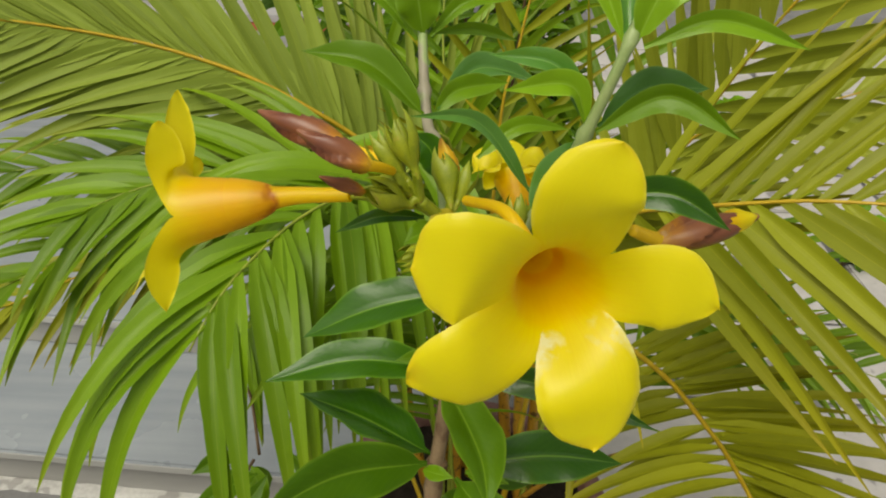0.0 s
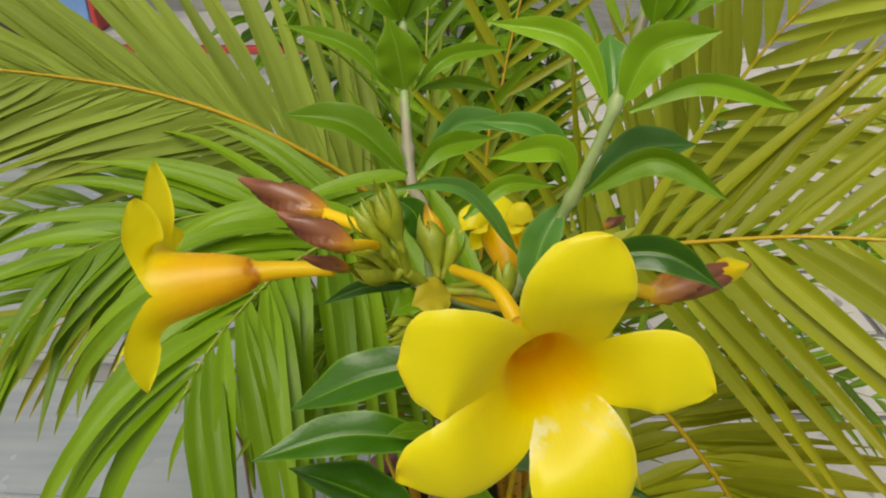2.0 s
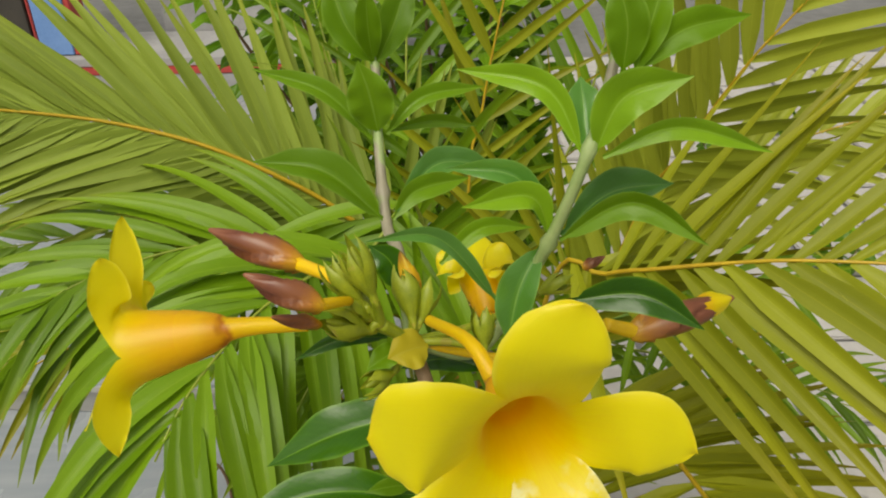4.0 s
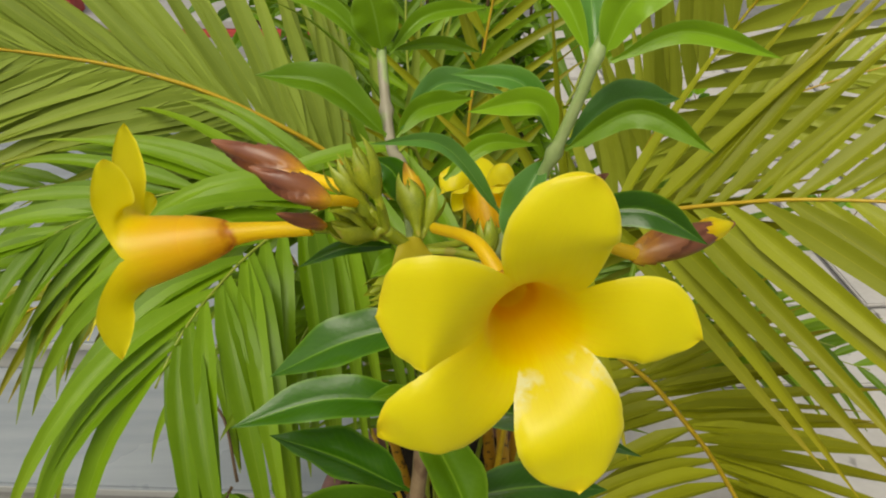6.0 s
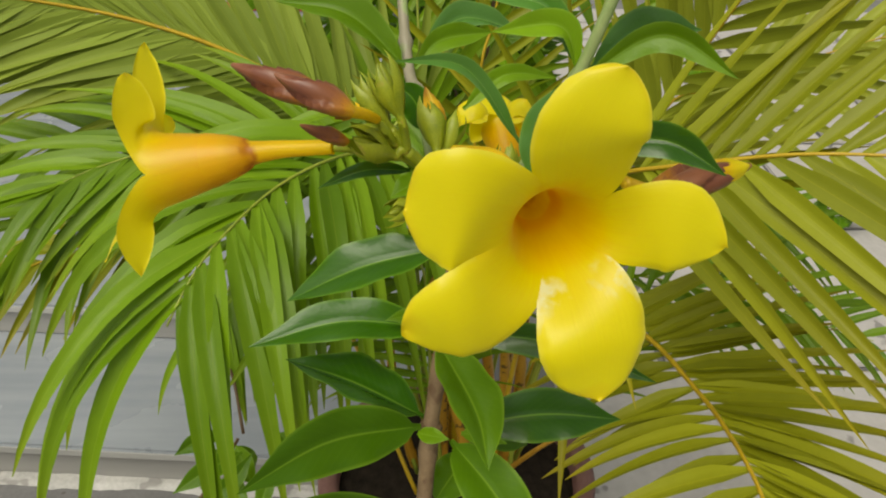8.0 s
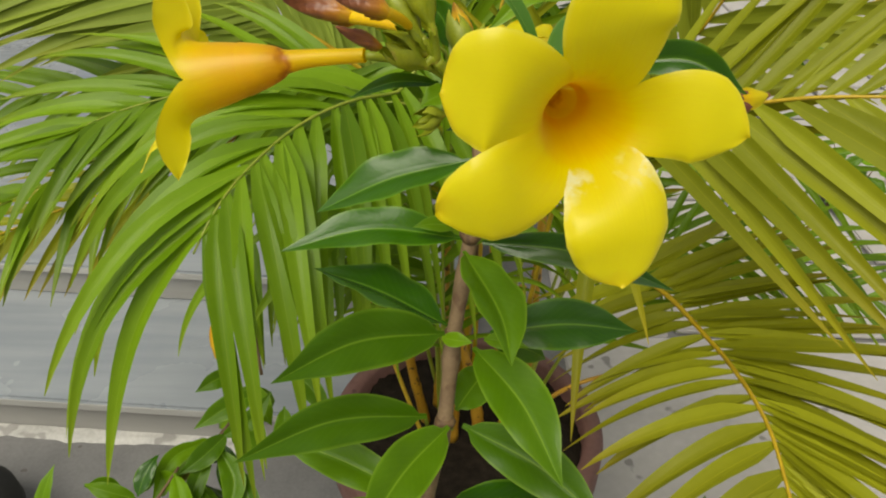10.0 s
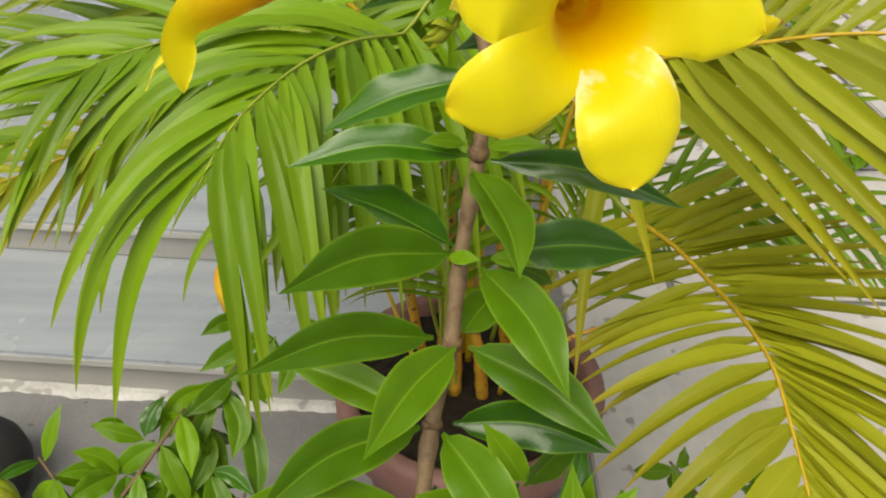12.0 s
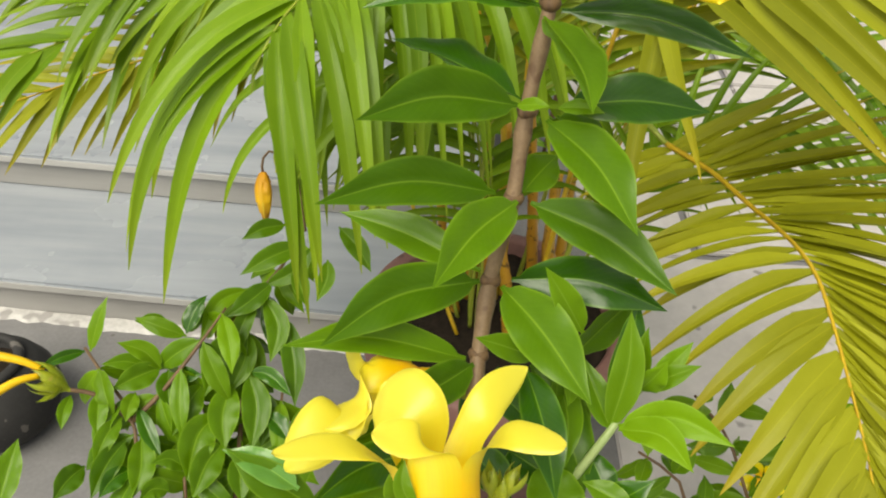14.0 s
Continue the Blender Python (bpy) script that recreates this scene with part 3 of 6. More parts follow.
def frond(palm, pts, n=(0, -0.6, 0.8), count=26, length=0.2, width=0.024, droop=((0.3, 0.3), (0.3, 0.3)), ang=((50, 25), (50, 25)), lift=(0.0, 0.0),
          mat=None, rach=None, s0=0.3, s1=0.99, r0=0.0055, seed=1, sides=(1, -1), fold=0.42, label="", short=(0.75, 0.6), ease=1.0):
    """A feather-leaved palm frond: a midrib through pts and leaflets on both its sides.
    ang: leaflet's angle to the midrib near its foot and its tip, for each side; ease below 1 brings it down early."""
    rnd = random.Random(seed)
    N = 60
    line = spline(pts, N)
    radii = [r0 * 0.72 * (1 - 0.8 * i / N) for i in range(N + 1)]
    v, f, uv = tube_mesh(line, radii, 7, 0.05, seed)
    body = link("frond", v, f, rach or RACHIS, palm, pts[0], uv, label)
    n = Vector(n).normalized()
    for k, side in enumerate((1, -1)):
        if side not in sides:
            continue
        many = count[k] if isinstance(count, tuple) else count
        first = s0[k] if isinstance(s0, tuple) else s0
        for c in range(many):
            g = (c + rnd.uniform(0.25, 0.75)) / many
            s = first + (s1 - first) * g
            i = min(N - 1, int(s * N))
            p = line[i].lerp(line[i + 1], s * N - i)
            t = (line[i + 1] - line[i]).normalized()
            nn = (n - t * n.dot(t)).normalized()
            S = t.cross(nn) * side
            p = p - nn * radii[i] * 0.9
            a = radians(ang[k][0] + (ang[k][1] - ang[k][0]) * g ** ease + rnd.uniform(-4.5, 4.5))
            wd = width[k] if isinstance(width, tuple) else width
            way = t * math.cos(a) + (S * math.cos(lift[k]) + nn * (math.sin(lift[k]) + rnd.uniform(-0.06, 0.06))) * math.sin(a)
            shape = short[0] + (1 - short[0]) * math.sin(math.pi * min(1, g * 1.25)) if g < 0.4 else 1 - (1 - short[1]) * ((g - 0.4) / 0.6) ** 2
            v, f, uv = ribbon(p, way, (length[k] if isinstance(length, tuple) else length) * shape * rnd.uniform(0.9, 1.08), wd * (0.75 + 0.25 * shape) * rnd.uniform(0.85, 1.1),
                              (droop[k][0] + (droop[k][1] - droop[k][0]) * g) * rnd.uniform(0.75, 1.25), nn, rnd.randrange(10 ** 6), 11, fold * rnd.uniform(0.6, 1.3), rnd.uniform(-0.6, 0.6))
            link("leaflet", v, f, mat or PALM, body, p, uv)
    return body


def lathe(profile, at, sides=48, wobble=0.0, seed=0):
    rnd = random.Random(seed)
    verts = []
    for r, z in profile:
        for j in range(sides):
            a = 2 * math.pi * j / sides
            rr = r * (1 + wobble * math.sin(3 * a + seed))
            verts.append(Vector(at) + Vector((rr * math.cos(a), rr * math.sin(a), z)))
    faces = [(b, a, d, c) for a, b, c, d in [(q[0], q[1], q[2], q[3]) for q in grid_faces(len(profile) - 1, sides, True)]]
    return verts, faces


def pot(at, radius, height, wall, soil_drop, label, group=""):
    p = thing("flower_pot", at, label, "flower pot", group)
    R, H = radius, height
    prof = [(0.0, 0.0), (R * 0.66, 0.0), (R * 0.69, 0.006), (R * 0.86, H - 0.075), (R * 0.88, H - 0.07), (R * 0.985, H - 0.068), (R, H - 0.06), (R, H - 0.008),
            (R - 0.007, H), (R - wall + 0.006, H), (R - wall, H - 0.006), (R - wall - 0.004, H - 0.08), (R * 0.6, 0.03), (0.0, 0.03)]
    v, f = lathe(prof, at, 64, 0.004, 2)
    link("pot_body", v, f, TERRACOTTA, p, at)
    bm = bmesh.new()
    bmesh.ops.create_circle(bm, cap_ends=True, segments=48, radius=R - wall - 0.001)
    bmesh.ops.triangulate(bm, faces=bm.faces)
    for _ in range(3):
        bmesh.ops.subdivide_edges(bm, edges=bm.edges, cuts=1, use_grid_fill=True)
    for q in bm.verts:
        q.co.z = 0.012 * noise.noise(q.co * 22) + 0.006 * noise.noise(q.co * 90)
        q.co += Vector(at) + Vector((0, 0, H - soil_drop))
    part_bm("soil", bm, SOIL, p, at, "dark crumbly soil", True)
    return p


def bush(name, at, stems, label, category, leaf_len, leaf_w, seed, gap=0.035, mats=(1.0, 0.0), dens=3, lean=0.35, hang=0.3):
    """A small leafy plant: each stem has whorls of leaves all the way."""
    rnd = random.Random(seed)
    b = thing(name, at, label, category)
    for pts, r0, start_at in stems:
        st = rod("stem", pts, r0, r0 * 0.45, TWIG, b, 16, 7, "reddish-brown stem", 0.12, None, seed)
        line = spline(pts, 80)
        run, last = 0.0, 0.0
        total = sum((q - p).length for p, q in zip(line, line[1:]))
        turn = rnd.uniform(0, 6)
        for i in range(1, 81):
            run += (line[i] - line[i - 1]).length
            if run / total < start_at or run - last < gap:
                continue
            last = run
            t = (line[i] - line[i - 1]).normalized()
            x = t.orthogonal().normalized()
            y = t.cross(x)
            turn += 0.9
            for k in range(dens):
                a = turn + 2 * math.pi * k / dens + rnd.uniform(-0.3, 0.3)
                o = x * math.cos(a) + y * math.sin(a)
                L = leaf_len * rnd.uniform(0.75, 1.15)
                el = rnd.uniform(lean - 0.3, lean + 0.35)
                way = (o * math.cos(el) + t * math.sin(el)).normalized()
                young = rnd.random() < mats[1] or run / total > 0.9
                base = line[i] + o * r0 * 0.5
                leaf(b, base, base + (way + Vector((0, 0, -hang))).normalized() * L, leaf_w * rnd.uniform(0.85, 1.15), rnd.uniform(0.05, 0.13), Vector((rnd.uniform(-0.5, 0.5), -0.7, 0.7)), 0.18,
                     LEAF_YOUNG if young else LEAF_MID, rnd.uniform(0.0, 0.12), rnd.uniform(-0.4, 0.4))
    return b
# ---------- the setting ----------
def slab(name, x0, x1, y0, y1, z0, z1, mat, parent, at, turn=0.0, bevel=0.004, label=""):
    bm = bmesh.new()
    bmesh.ops.create_cube(bm, size=1)
    for v in bm.verts:
        v.co = Vector((x0 + (v.co.x + 0.5) * (x1 - x0), y0 + (v.co.y + 0.5) * (y1 - y0), z0 + (v.co.z + 0.5) * (z1 - z0)))
    bmesh.ops.bevel(bm, geom=bm.edges[:], offset=bevel, segments=2, affect="EDGES")
    bmesh.ops.transform(bm, matrix=Matrix.Rotation(radians(turn), 4, "Z"), verts=bm.verts)
    bmesh.ops.translate(bm, vec=at, verts=bm.verts)
    return part_bm(name, bm, mat, parent, at, label)


bm = bmesh.new()
bmesh.ops.create_grid(bm, x_segments=8, y_segments=8, size=60)
ground = tagged(part_bm("ground", bm, FLOOR, None, (0, 0, 0)), "worn light grey cement floor with dark specks", "floor", "", "structure")

# two low marble steps; their front runs along x, turned slightly
STEP_AT = (0.0, 1.041, 0.0)
for k, (y0, z0, h, far) in enumerate(((0.0, 0.0, 0.1, 0.355), (0.336, 0.1, 0.094, 2.2))):
    step = thing("step_%d" % (k + 1), STEP_AT, "low marble step with a beige riser and polished grey tread", "step", "marble steps", "structure")
    slab("riser", -4.0, 0.0, y0, y0 + 0.03, z0, z0 + h - 0.022, RISER, step, STEP_AT, -3.0)
    slab("tread", -4.0, 0.012, y0 - 0.012, y0 + far, z0 + h - 0.021, z0 + h, TREAD, step, STEP_AT, -3.0, 0.006)
    # thin strip that paints the highlight along the tread's rounded edge
    slab("nosing_glint", -4.0, 0.014, y0 - 0.016, y0 - 0.0125, z0 + h - 0.019, z0 + h - 0.003, NOSING_GLINT, step, STEP_AT, -3.0, 0.001)
    slab("core", -4.0, -0.004, y0 + 0.034, y0 + far - 0.02, z0, z0 + h - 0.0215, MORTAR, step, STEP_AT, -3.0)
bm = bmesh.new()
bmesh.ops.create_grid(bm, x_segments=400, y_segments=5, size=1)
for v in bm.verts:
    x, g = -2.0 + v.co.x * 2.0, (v.co.y + 1) / 2
    edge = -0.032 + 0.018 * noise.noise(Vector((x * 6, 0, 0))) + 0.008 * noise.noise(Vector((x * 30, 3, 0)))
    v.co = (x, edge + (-0.001 - edge) * g, 0.002 + (0.006 * min(1, g * 4) + 0.004 * noise.noise(Vector((x * 22, g * 3, 7))) if g > 0 else -0.004))
bmesh.ops.transform(bm, matrix=Matrix.Rotation(radians(-3.0), 4, "Z"), verts=bm.verts)
bmesh.ops.translate(bm, vec=STEP_AT, verts=bm.verts)
joint = part_bm("trim", bm, MORTAR, None, STEP_AT, "", True)
tagged(joint, "rough white mortar line along the foot of the step", "mortar", "", "structure")

# ---------- the potted palm ----------
POT = (0.04, 0.812, 0.0)
pot(POT, 0.214, 0.35, 0.03, 0.03, "faded terracotta-red round pot with a thick rim, full of dark soil")
palm = thing("areca_palm", (0.04, 0.812, 0.32), "areca palm with arching feathery green and yellowish fronds", "palm")
rnd = random.Random(11)
for k in range(9):
    a = k * 2.4
    b = Vector((0.055 + 0.08 * math.cos(a), 0.845 + 0.05 * math.sin(a), 0.315))
    top = b + Vector((rnd.uniform(-0.05, 0.05), rnd.uniform(-0.04, 0.04), rnd.uniform(0.22, 0.42)))
    rod("cane", [b, b.lerp(top, 0.5) + Vector((rnd.uniform(-0.01, 0.01), 0, 0)), top], rnd.uniform(0.007, 0.012), 0.006, CANE, palm, 24, 9, "", 0.06,
        [(c, 0.18, 0.015) for c in (0.12, 0.3, 0.5, 0.72)], k)
# upper frond reaching back over the steps
frond(palm, [(0.0400, 0.8700, 0.3200), (0.0300, 0.9000, 0.6200), (-0.0208, 0.9021, 0.7989), (-0.0926, 0.9127, 0.8621), (-0.1467, 0.9083, 0.9089), (-0.2488, 0.8966, 0.9720), (-0.3394, 0.8824, 1.0092), (-0.4165, 0.8616, 1.0324), (-0.4992, 0.8269, 1.0539), (-0.5550, 0.7867, 1.0641)],
      (0.1, -0.75, 0.65), (54, 42), 0.28, (0.0215, 0.022), ((0.06, 0.1), (0.12, 0.2)), ((74, 18), (46, 30)), (0.06, 0.0), PALM_GREY, RACHIS, (0.3, 0.5), 0.99, 0.0085, 3, short=(0.9, 0.6), ease=0.55)
# frond hanging over the steps in front
frond(palm, [(0.01, 0.80, 0.32), (0.0018, 0.7559, 0.9272), (-0.0543, 0.6839, 0.9456), (-0.0950, 0.6218, 0.9608), (-0.1334, 0.5714, 0.9576), (-0.1626, 0.5050, 0.9486), (-0.1783, 0.4705, 0.9335), (-0.1896, 0.4449, 0.9134)],
      (-0.1, -0.65, 0.75), (20, 30), 0.27, (0.0215, 0.0195), ((0.35, 1.9), (0.9, 2.2)), ((50, 22), (88, 30)), (0.0, 0.0), PALM, RACHIS_GREEN, (0.56, 0.48), 0.99, 0.0055, 7, short=(0.6, 0.85))
# its neighbour just above
frond(palm, [(0.0, 0.84, 0.32), (-0.0300, 0.8148, 0.8225), (-0.0934, 0.8034, 0.8841), (-0.1781, 0.7832, 0.9101), (-0.2626, 0.7519, 0.9168), (-0.3403, 0.7123, 0.9087), (-0.3942, 0.6696, 0.8949)],
      (0.0, -0.6, 0.8), 16, 0.22, 0.021, ((0.35, 0.35), (0.55, 0.55)), ((40, 18), (45, 22)), (0.0, 0.0), PALM, RACHIS_GREEN, 0.55, 0.99, 0.005, 9)
# fronds behind it, far from the flower
frond(palm, [(-0.02, 0.82, 0.32), (-0.1798, 0.9485, 0.8544), (-0.2714, 0.8325, 0.8612), (-0.3362, 0.7558, 0.8549), (-0.3882, 0.6937, 0.8522), (-0.4310, 0.6405, 0.8449), (-0.4726, 0.5885, 0.8394)],
      (0.0, -0.6, 0.8), 16, 0.19, 0.018, ((0.4, 0.4), (0.5, 0.5)), ((46, 24), (46, 24)), (0, 0), PALM, RACHIS_GREEN, 0.5, 0.99, 0.005, 13)
frond(palm, [(-0.02, 0.78, 0.32), (-0.2151, 0.9499, 0.7540), (-0.3485, 0.9014, 0.7441), (-0.4350, 0.8342, 0.7415), (-0.5104, 0.7639, 0.7347), (-0.5753, 0.6945, 0.7289), (-0.6355, 0.6230, 0.7201)],
      (0.0, -0.6, 0.8), 16, 0.17, 0.017, ((0.3, 0.3), (0.3, 0.3)), ((40, 22), (34, 22)), (0, 0), PALM_OLIVE, RACHIS, 0.5, 0.99, 0.005, 17)
frond(palm, [(0.0, 0.88, 0.32), (-0.1222, 0.9288, 0.8107), (-0.2717, 0.9392, 0.8448), (-0.4141, 0.9203, 0.8508), (-0.5215, 0.8954, 0.8476), (-0.6240, 0.8671, 0.8388)],
      (0.0, -0.6, 0.8), 16, 0.2, 0.02, ((0.3, 0.3), (0.45, 0.45)), ((42, 20), (45, 22)), (0, 0), PALM, RACHIS_GREEN, 0.45, 0.99, 0.005, 19)
# frond to the other side, level with the flower
frond(palm, [(0.09, 0.80, 0.32), (0.1318, 0.7209, 0.8674), (0.1752, 0.6635, 0.9290), (0.2152, 0.6226, 0.9593), (0.2657, 0.5898, 0.9838), (0.3041, 0.5640, 1.0003), (0.3626, 0.5355, 1.0126), (0.4232, 0.5047, 1.0212)],
      (0.0, -0.72, 0.69), 22, (0.3, 0.25), (0.0215, 0.0165), ((0.08, 0.08), (0.05, 0.05)), ((58, 34), (58, 30)), (0, 0), PALM_OLIVE, RACHIS, (0.46, 0.54), 0.99, 0.007, 23, short=(0.5, 0.8))
# low frond arching towards the viewer
rod("petiole", [(0.12, 0.80, 0.32), (0.13, 0.80, 0.45), (0.1815, 0.7964, 0.6968), (0.2207, 0.743, 0.705)], 0.0042, 0.0036, RACHIS_GREEN, palm, 20, 8, "green leaf stalk", 0.05)
frond(palm, [(0.2207, 0.743, 0.705), (0.2549, 0.6648, 0.7156), (0.2717, 0.5781, 0.7292), (0.2732, 0.5342, 0.7423), (0.2676, 0.4611, 0.7671), (0.2637, 0.4083, 0.7769), (0.2585, 0.3592, 0.775), (0.2546, 0.3179, 0.7694), (0.2519, 0.278, 0.7611), (0.2474, 0.2357, 0.7528), (0.2439, 0.2051, 0.7428)],
      (-0.1, -0.8, 0.6), (25, 48), (0.17, 0.2), (0.0245, 0.0205), ((0.05, 1.0), (0.05, 0.2)), ((134, 22), (62, 24)), (0, 0), PALM_BROWN, RACHIS, (0.0, 0.0), 0.99, 0.0048, 29, short=(0.95, 0.8))
# upper frond to that side
frond(palm, [(0.1, 0.86, 0.32), (0.2525, 0.8694, 0.8546), (0.2876, 0.8195, 0.9889), (0.3163, 0.7585, 1.1037), (0.3514, 0.7377, 1.1679), (0.3834, 0.7245, 1.2252)],
      (0.0, -0.75, 0.66), 20, 0.24, 0.0195, ((0.15, 0.15), (0.1, 0.1)), ((44, 30), (36, 28)), (0, 0), PALM_PALE, RACHIS, 0.4, 0.99, 0.006, 31)
frond(palm, [(0.11, 0.86, 0.32), (0.2825, 0.9292, 0.8514), (0.3669, 0.9207, 0.9184), (0.4618, 0.9120, 0.9656), (0.5557, 0.8887, 1.0078), (0.6288, 0.8579, 1.0364)],
      (0.0, -0.7, 0.7), 20, 0.2, 0.018, ((0.15, 0.15), (0.1, 0.1)), ((38, 26), (42, 26)), (0, 0), PALM_PALE, RACHIS, 0.42, 0.99, 0.005, 37)
# upright fronds in the middle
frond(palm, [(0.05, 0.88, 0.32), (0.0534, 0.8807, 0.8969), (0.0690, 0.8884, 1.0112), (0.0796, 0.8914, 1.0769), (0.0918, 0.8921, 1.1387), (0.1053, 0.8994, 1.2120)],
      (0.1, -0.85, 0.5), 14, 0.19, 0.013, ((0.12, 0.12), (0.12, 0.12)), ((55, 34), (55, 34)), (0, 0), PALM_OLIVE, RACHIS, 0.4, 0.99, 0.006, 41)
frond(palm, [(0.02, 0.9, 0.32), (-0.0052, 0.9627, 0.8395), (-0.0197, 1.0053, 0.9548), (-0.0225, 1.0307, 1.0398), (-0.0141, 1.0615, 1.1343), (0.0047, 1.0832, 1.2125)],
      (0.0, -0.85, 0.5), 14, 0.2, 0.015, ((0.2, 0.2), (0.2, 0.2)), ((55, 34), (55, 34)), (0, 0), PALM, RACHIS_GREEN, 0.35, 0.99, 0.006, 43)
frond(palm, [(0.08, 0.92, 0.32), (0.1661, 0.9634, 0.8387), (0.2093, 1.0061, 0.9538), (0.2356, 1.0316, 1.0386), (0.2534, 1.0625, 1.1331), (0.2630, 1.0842, 1.2113)],
      (0.0, -0.85, 0.5), 14, 0.2, 0.015, ((0.2, 0.2), (0.2, 0.2)), ((50, 34), (50, 34)), (0, 0), PALM, RACHIS_GREEN, 0.3, 0.99, 0.006, 47)
frond(palm, [(0.0, 0.92, 0.32), (-0.0643, 1.0160, 0.8125), (-0.1030, 1.0621, 0.9343), (-0.1322, 1.0940, 1.0311), (-0.1602, 1.1317, 1.1379)],
      (0.0, -0.85, 0.5), 14, 0.2, 0.018, ((0.25, 0.25), (0.25, 0.25)), ((50, 30), (50, 30)), (0, 0), PALM, RACHIS_GREEN, 0.3, 0.99, 0.006, 53)
# thin green fronds between the two on that side
frond(palm, [(0.13, 0.84, 0.32), (0.2005, 0.7704, 0.6174), (0.2480, 0.7713, 0.6947), (0.3058, 0.7524, 0.7384), (0.3824, 0.7278, 0.7523), (0.4668, 0.6906, 0.7447)],
      (0.0, -0.6, 0.8), 14, 0.17, 0.011, ((0.25, 0.25), (0.35, 0.35)), ((48, 32), (52, 34)), (0, 0), PALM, RACHIS_GREEN, 0.35, 0.99, 0.005, 67)
frond(palm, [(0.12, 0.86, 0.32), (0.1746, 0.8359, 0.6500), (0.2118, 0.8600, 0.7472), (0.2846, 0.8601, 0.8025), (0.3756, 0.8339, 0.8131), (0.4680, 0.7939, 0.8006)],
      (0.0, -0.65, 0.75), 14, 0.18, 0.011, ((0.25, 0.25), (0.3, 0.3)), ((46, 32), (50, 34)), (0, 0), PALM, RACHIS_GREEN, 0.4, 0.99, 0.005, 71)
# dark frond low behind
frond(palm, [(0.12, 0.86, 0.32), (0.2057, 0.9651, 0.6108), (0.3113, 0.9635, 0.6069), (0.4149, 0.9257, 0.6048), (0.5246, 0.8732, 0.5995), (0.6170, 0.8217, 0.5960)],
      (0.0, -0.6, 0.8), 16, 0.17, 0.013, ((0.2, 0.2), (0.2, 0.2)), ((40, 30), (52, 34)), (0, 0), PALM, RACHIS_GREEN, 0.35, 0.99, 0.005, 59)
frond(palm, [(0.02, 0.80, 0.32), (-0.0114, 0.7487, 0.6964), (-0.0644, 0.7148, 0.7871), (-0.1106, 0.6793, 0.8060), (-0.1402, 0.6222, 0.7771)],
      (0.0, -0.6, 0.8), 10, 0.2, 0.018, ((0.7, 0.7), (0.9, 0.9)), ((50, 30), (60, 30)), (0, 0), PALM, RACHIS_GREEN, 0.35, 0.99, 0.005, 61)
frond(palm, [(0.0, 0.82, 0.32), (-0.0266, 0.7731, 0.7136), (-0.1087, 0.7718, 0.7985), (-0.1683, 0.7350, 0.8156), (-0.2130, 0.6911, 0.7879), (-0.2334, 0.6500, 0.7469)],
      (0.0, -0.6, 0.8), (10, 16), 0.22, 0.015, ((0.7, 1.2), (0.9, 1.6)), ((60, 30), (80, 34)), (0, 0), PALM, RACHIS_GREEN, 0.35, 0.99, 0.005, 73)
frond(palm, [(0.0, 0.80, 0.32), (-0.0055, 0.7312, 0.7410), (-0.0394, 0.7264, 0.8035), (-0.0693, 0.6994, 0.8173), (-0.0902, 0.6536, 0.7870)],
      (0.0, -0.6, 0.8), 10, 0.2, 0.015, ((0.9, 1.4), (0.9, 1.6)), ((60, 30), (70, 34)), (0, 0), PALM, RACHIS_GREEN, 0.35, 0.99, 0.005, 79)
rod("petiole", [(0.10, 0.80, 0.33), (0.1428, 0.6566, 0.5669), (0.2032, 0.6647, 0.5934), (0.2749, 0.7000, 0.5893)], 0.0045, 0.002, CANE, palm, 20, 8, "bare orange leaf stalk", 0.05)
# ---------- the flowering plant ----------
pot((-0.01, 0.13, 0.0), 0.16, 0.3, 0.02, 0.03, "terracotta-red round pot in which the yellow-flowered plant is rooted")
plant = thing("allamanda_plant", (-0.01, 0.13, 0.27), "allamanda with glossy green leaves, yellow trumpet flowers and brown buds", "flowering plant")
N1, N2, N3, N4, N5, N6 = (0.0131, 0.3314, 1.0593), (0.0097, 0.3149, 1.0201), (0.0023, 0.2954, 0.9683), (-0.0015, 0.2755, 0.9245), (-0.0106, 0.2561, 0.8815), (-0.0146, 0.2272, 0.8506)
TOP = (0.0033, 0.3496, 1.0863)
rod("stem", [(-0.01, 0.13, 0.27), (-0.015, 0.16, 0.55), (-0.0168, 0.1937, 0.8052), N6, N5, N4, N3, N2, N1, TOP], 0.0065, 0.0036, STEM, plant, 90, 10, "bare grey-brown woody stem", 0.05,
    [(c, 0.3, 0.008) for c in (0.72, 0.78, 0.835, 0.885)])
for k, p in enumerate((N2, N3, N4, N5, N6)):
    v, f = lathe([(0.0, -0.003), (0.0052, -0.0026), (0.006, 0.0), (0.005, 0.003), (0.0, 0.004)], p, 12, 0.12, k)
    link("node", v, f, NODE, plant, p)

# leaves in whorls, from the flower head down
leaf(plant, (0.0088, 0.3377, 1.0520), (-0.0733, 0.3334, 1.0203), 0.0266, n=(-0.29, -0.48, 0.82), fold=0.45, mid=(-0.0339, 0.3359, 1.0403))
leaf(plant, (0.0059, 0.3140, 1.0188), (-0.0862, 0.2994, 1.0180), 0.0219, n=(0.07, -0.47, 0.88), fold=0.45, mid=(-0.0408, 0.3098, 1.0260))
leaf(plant, (-0.0011, 0.2989, 0.9727), (-0.0733, 0.3161, 0.9961), 0.0317, n=(0.30, -0.05, 0.95), fold=0.45, mid=(-0.0375, 0.3079, 0.9879))
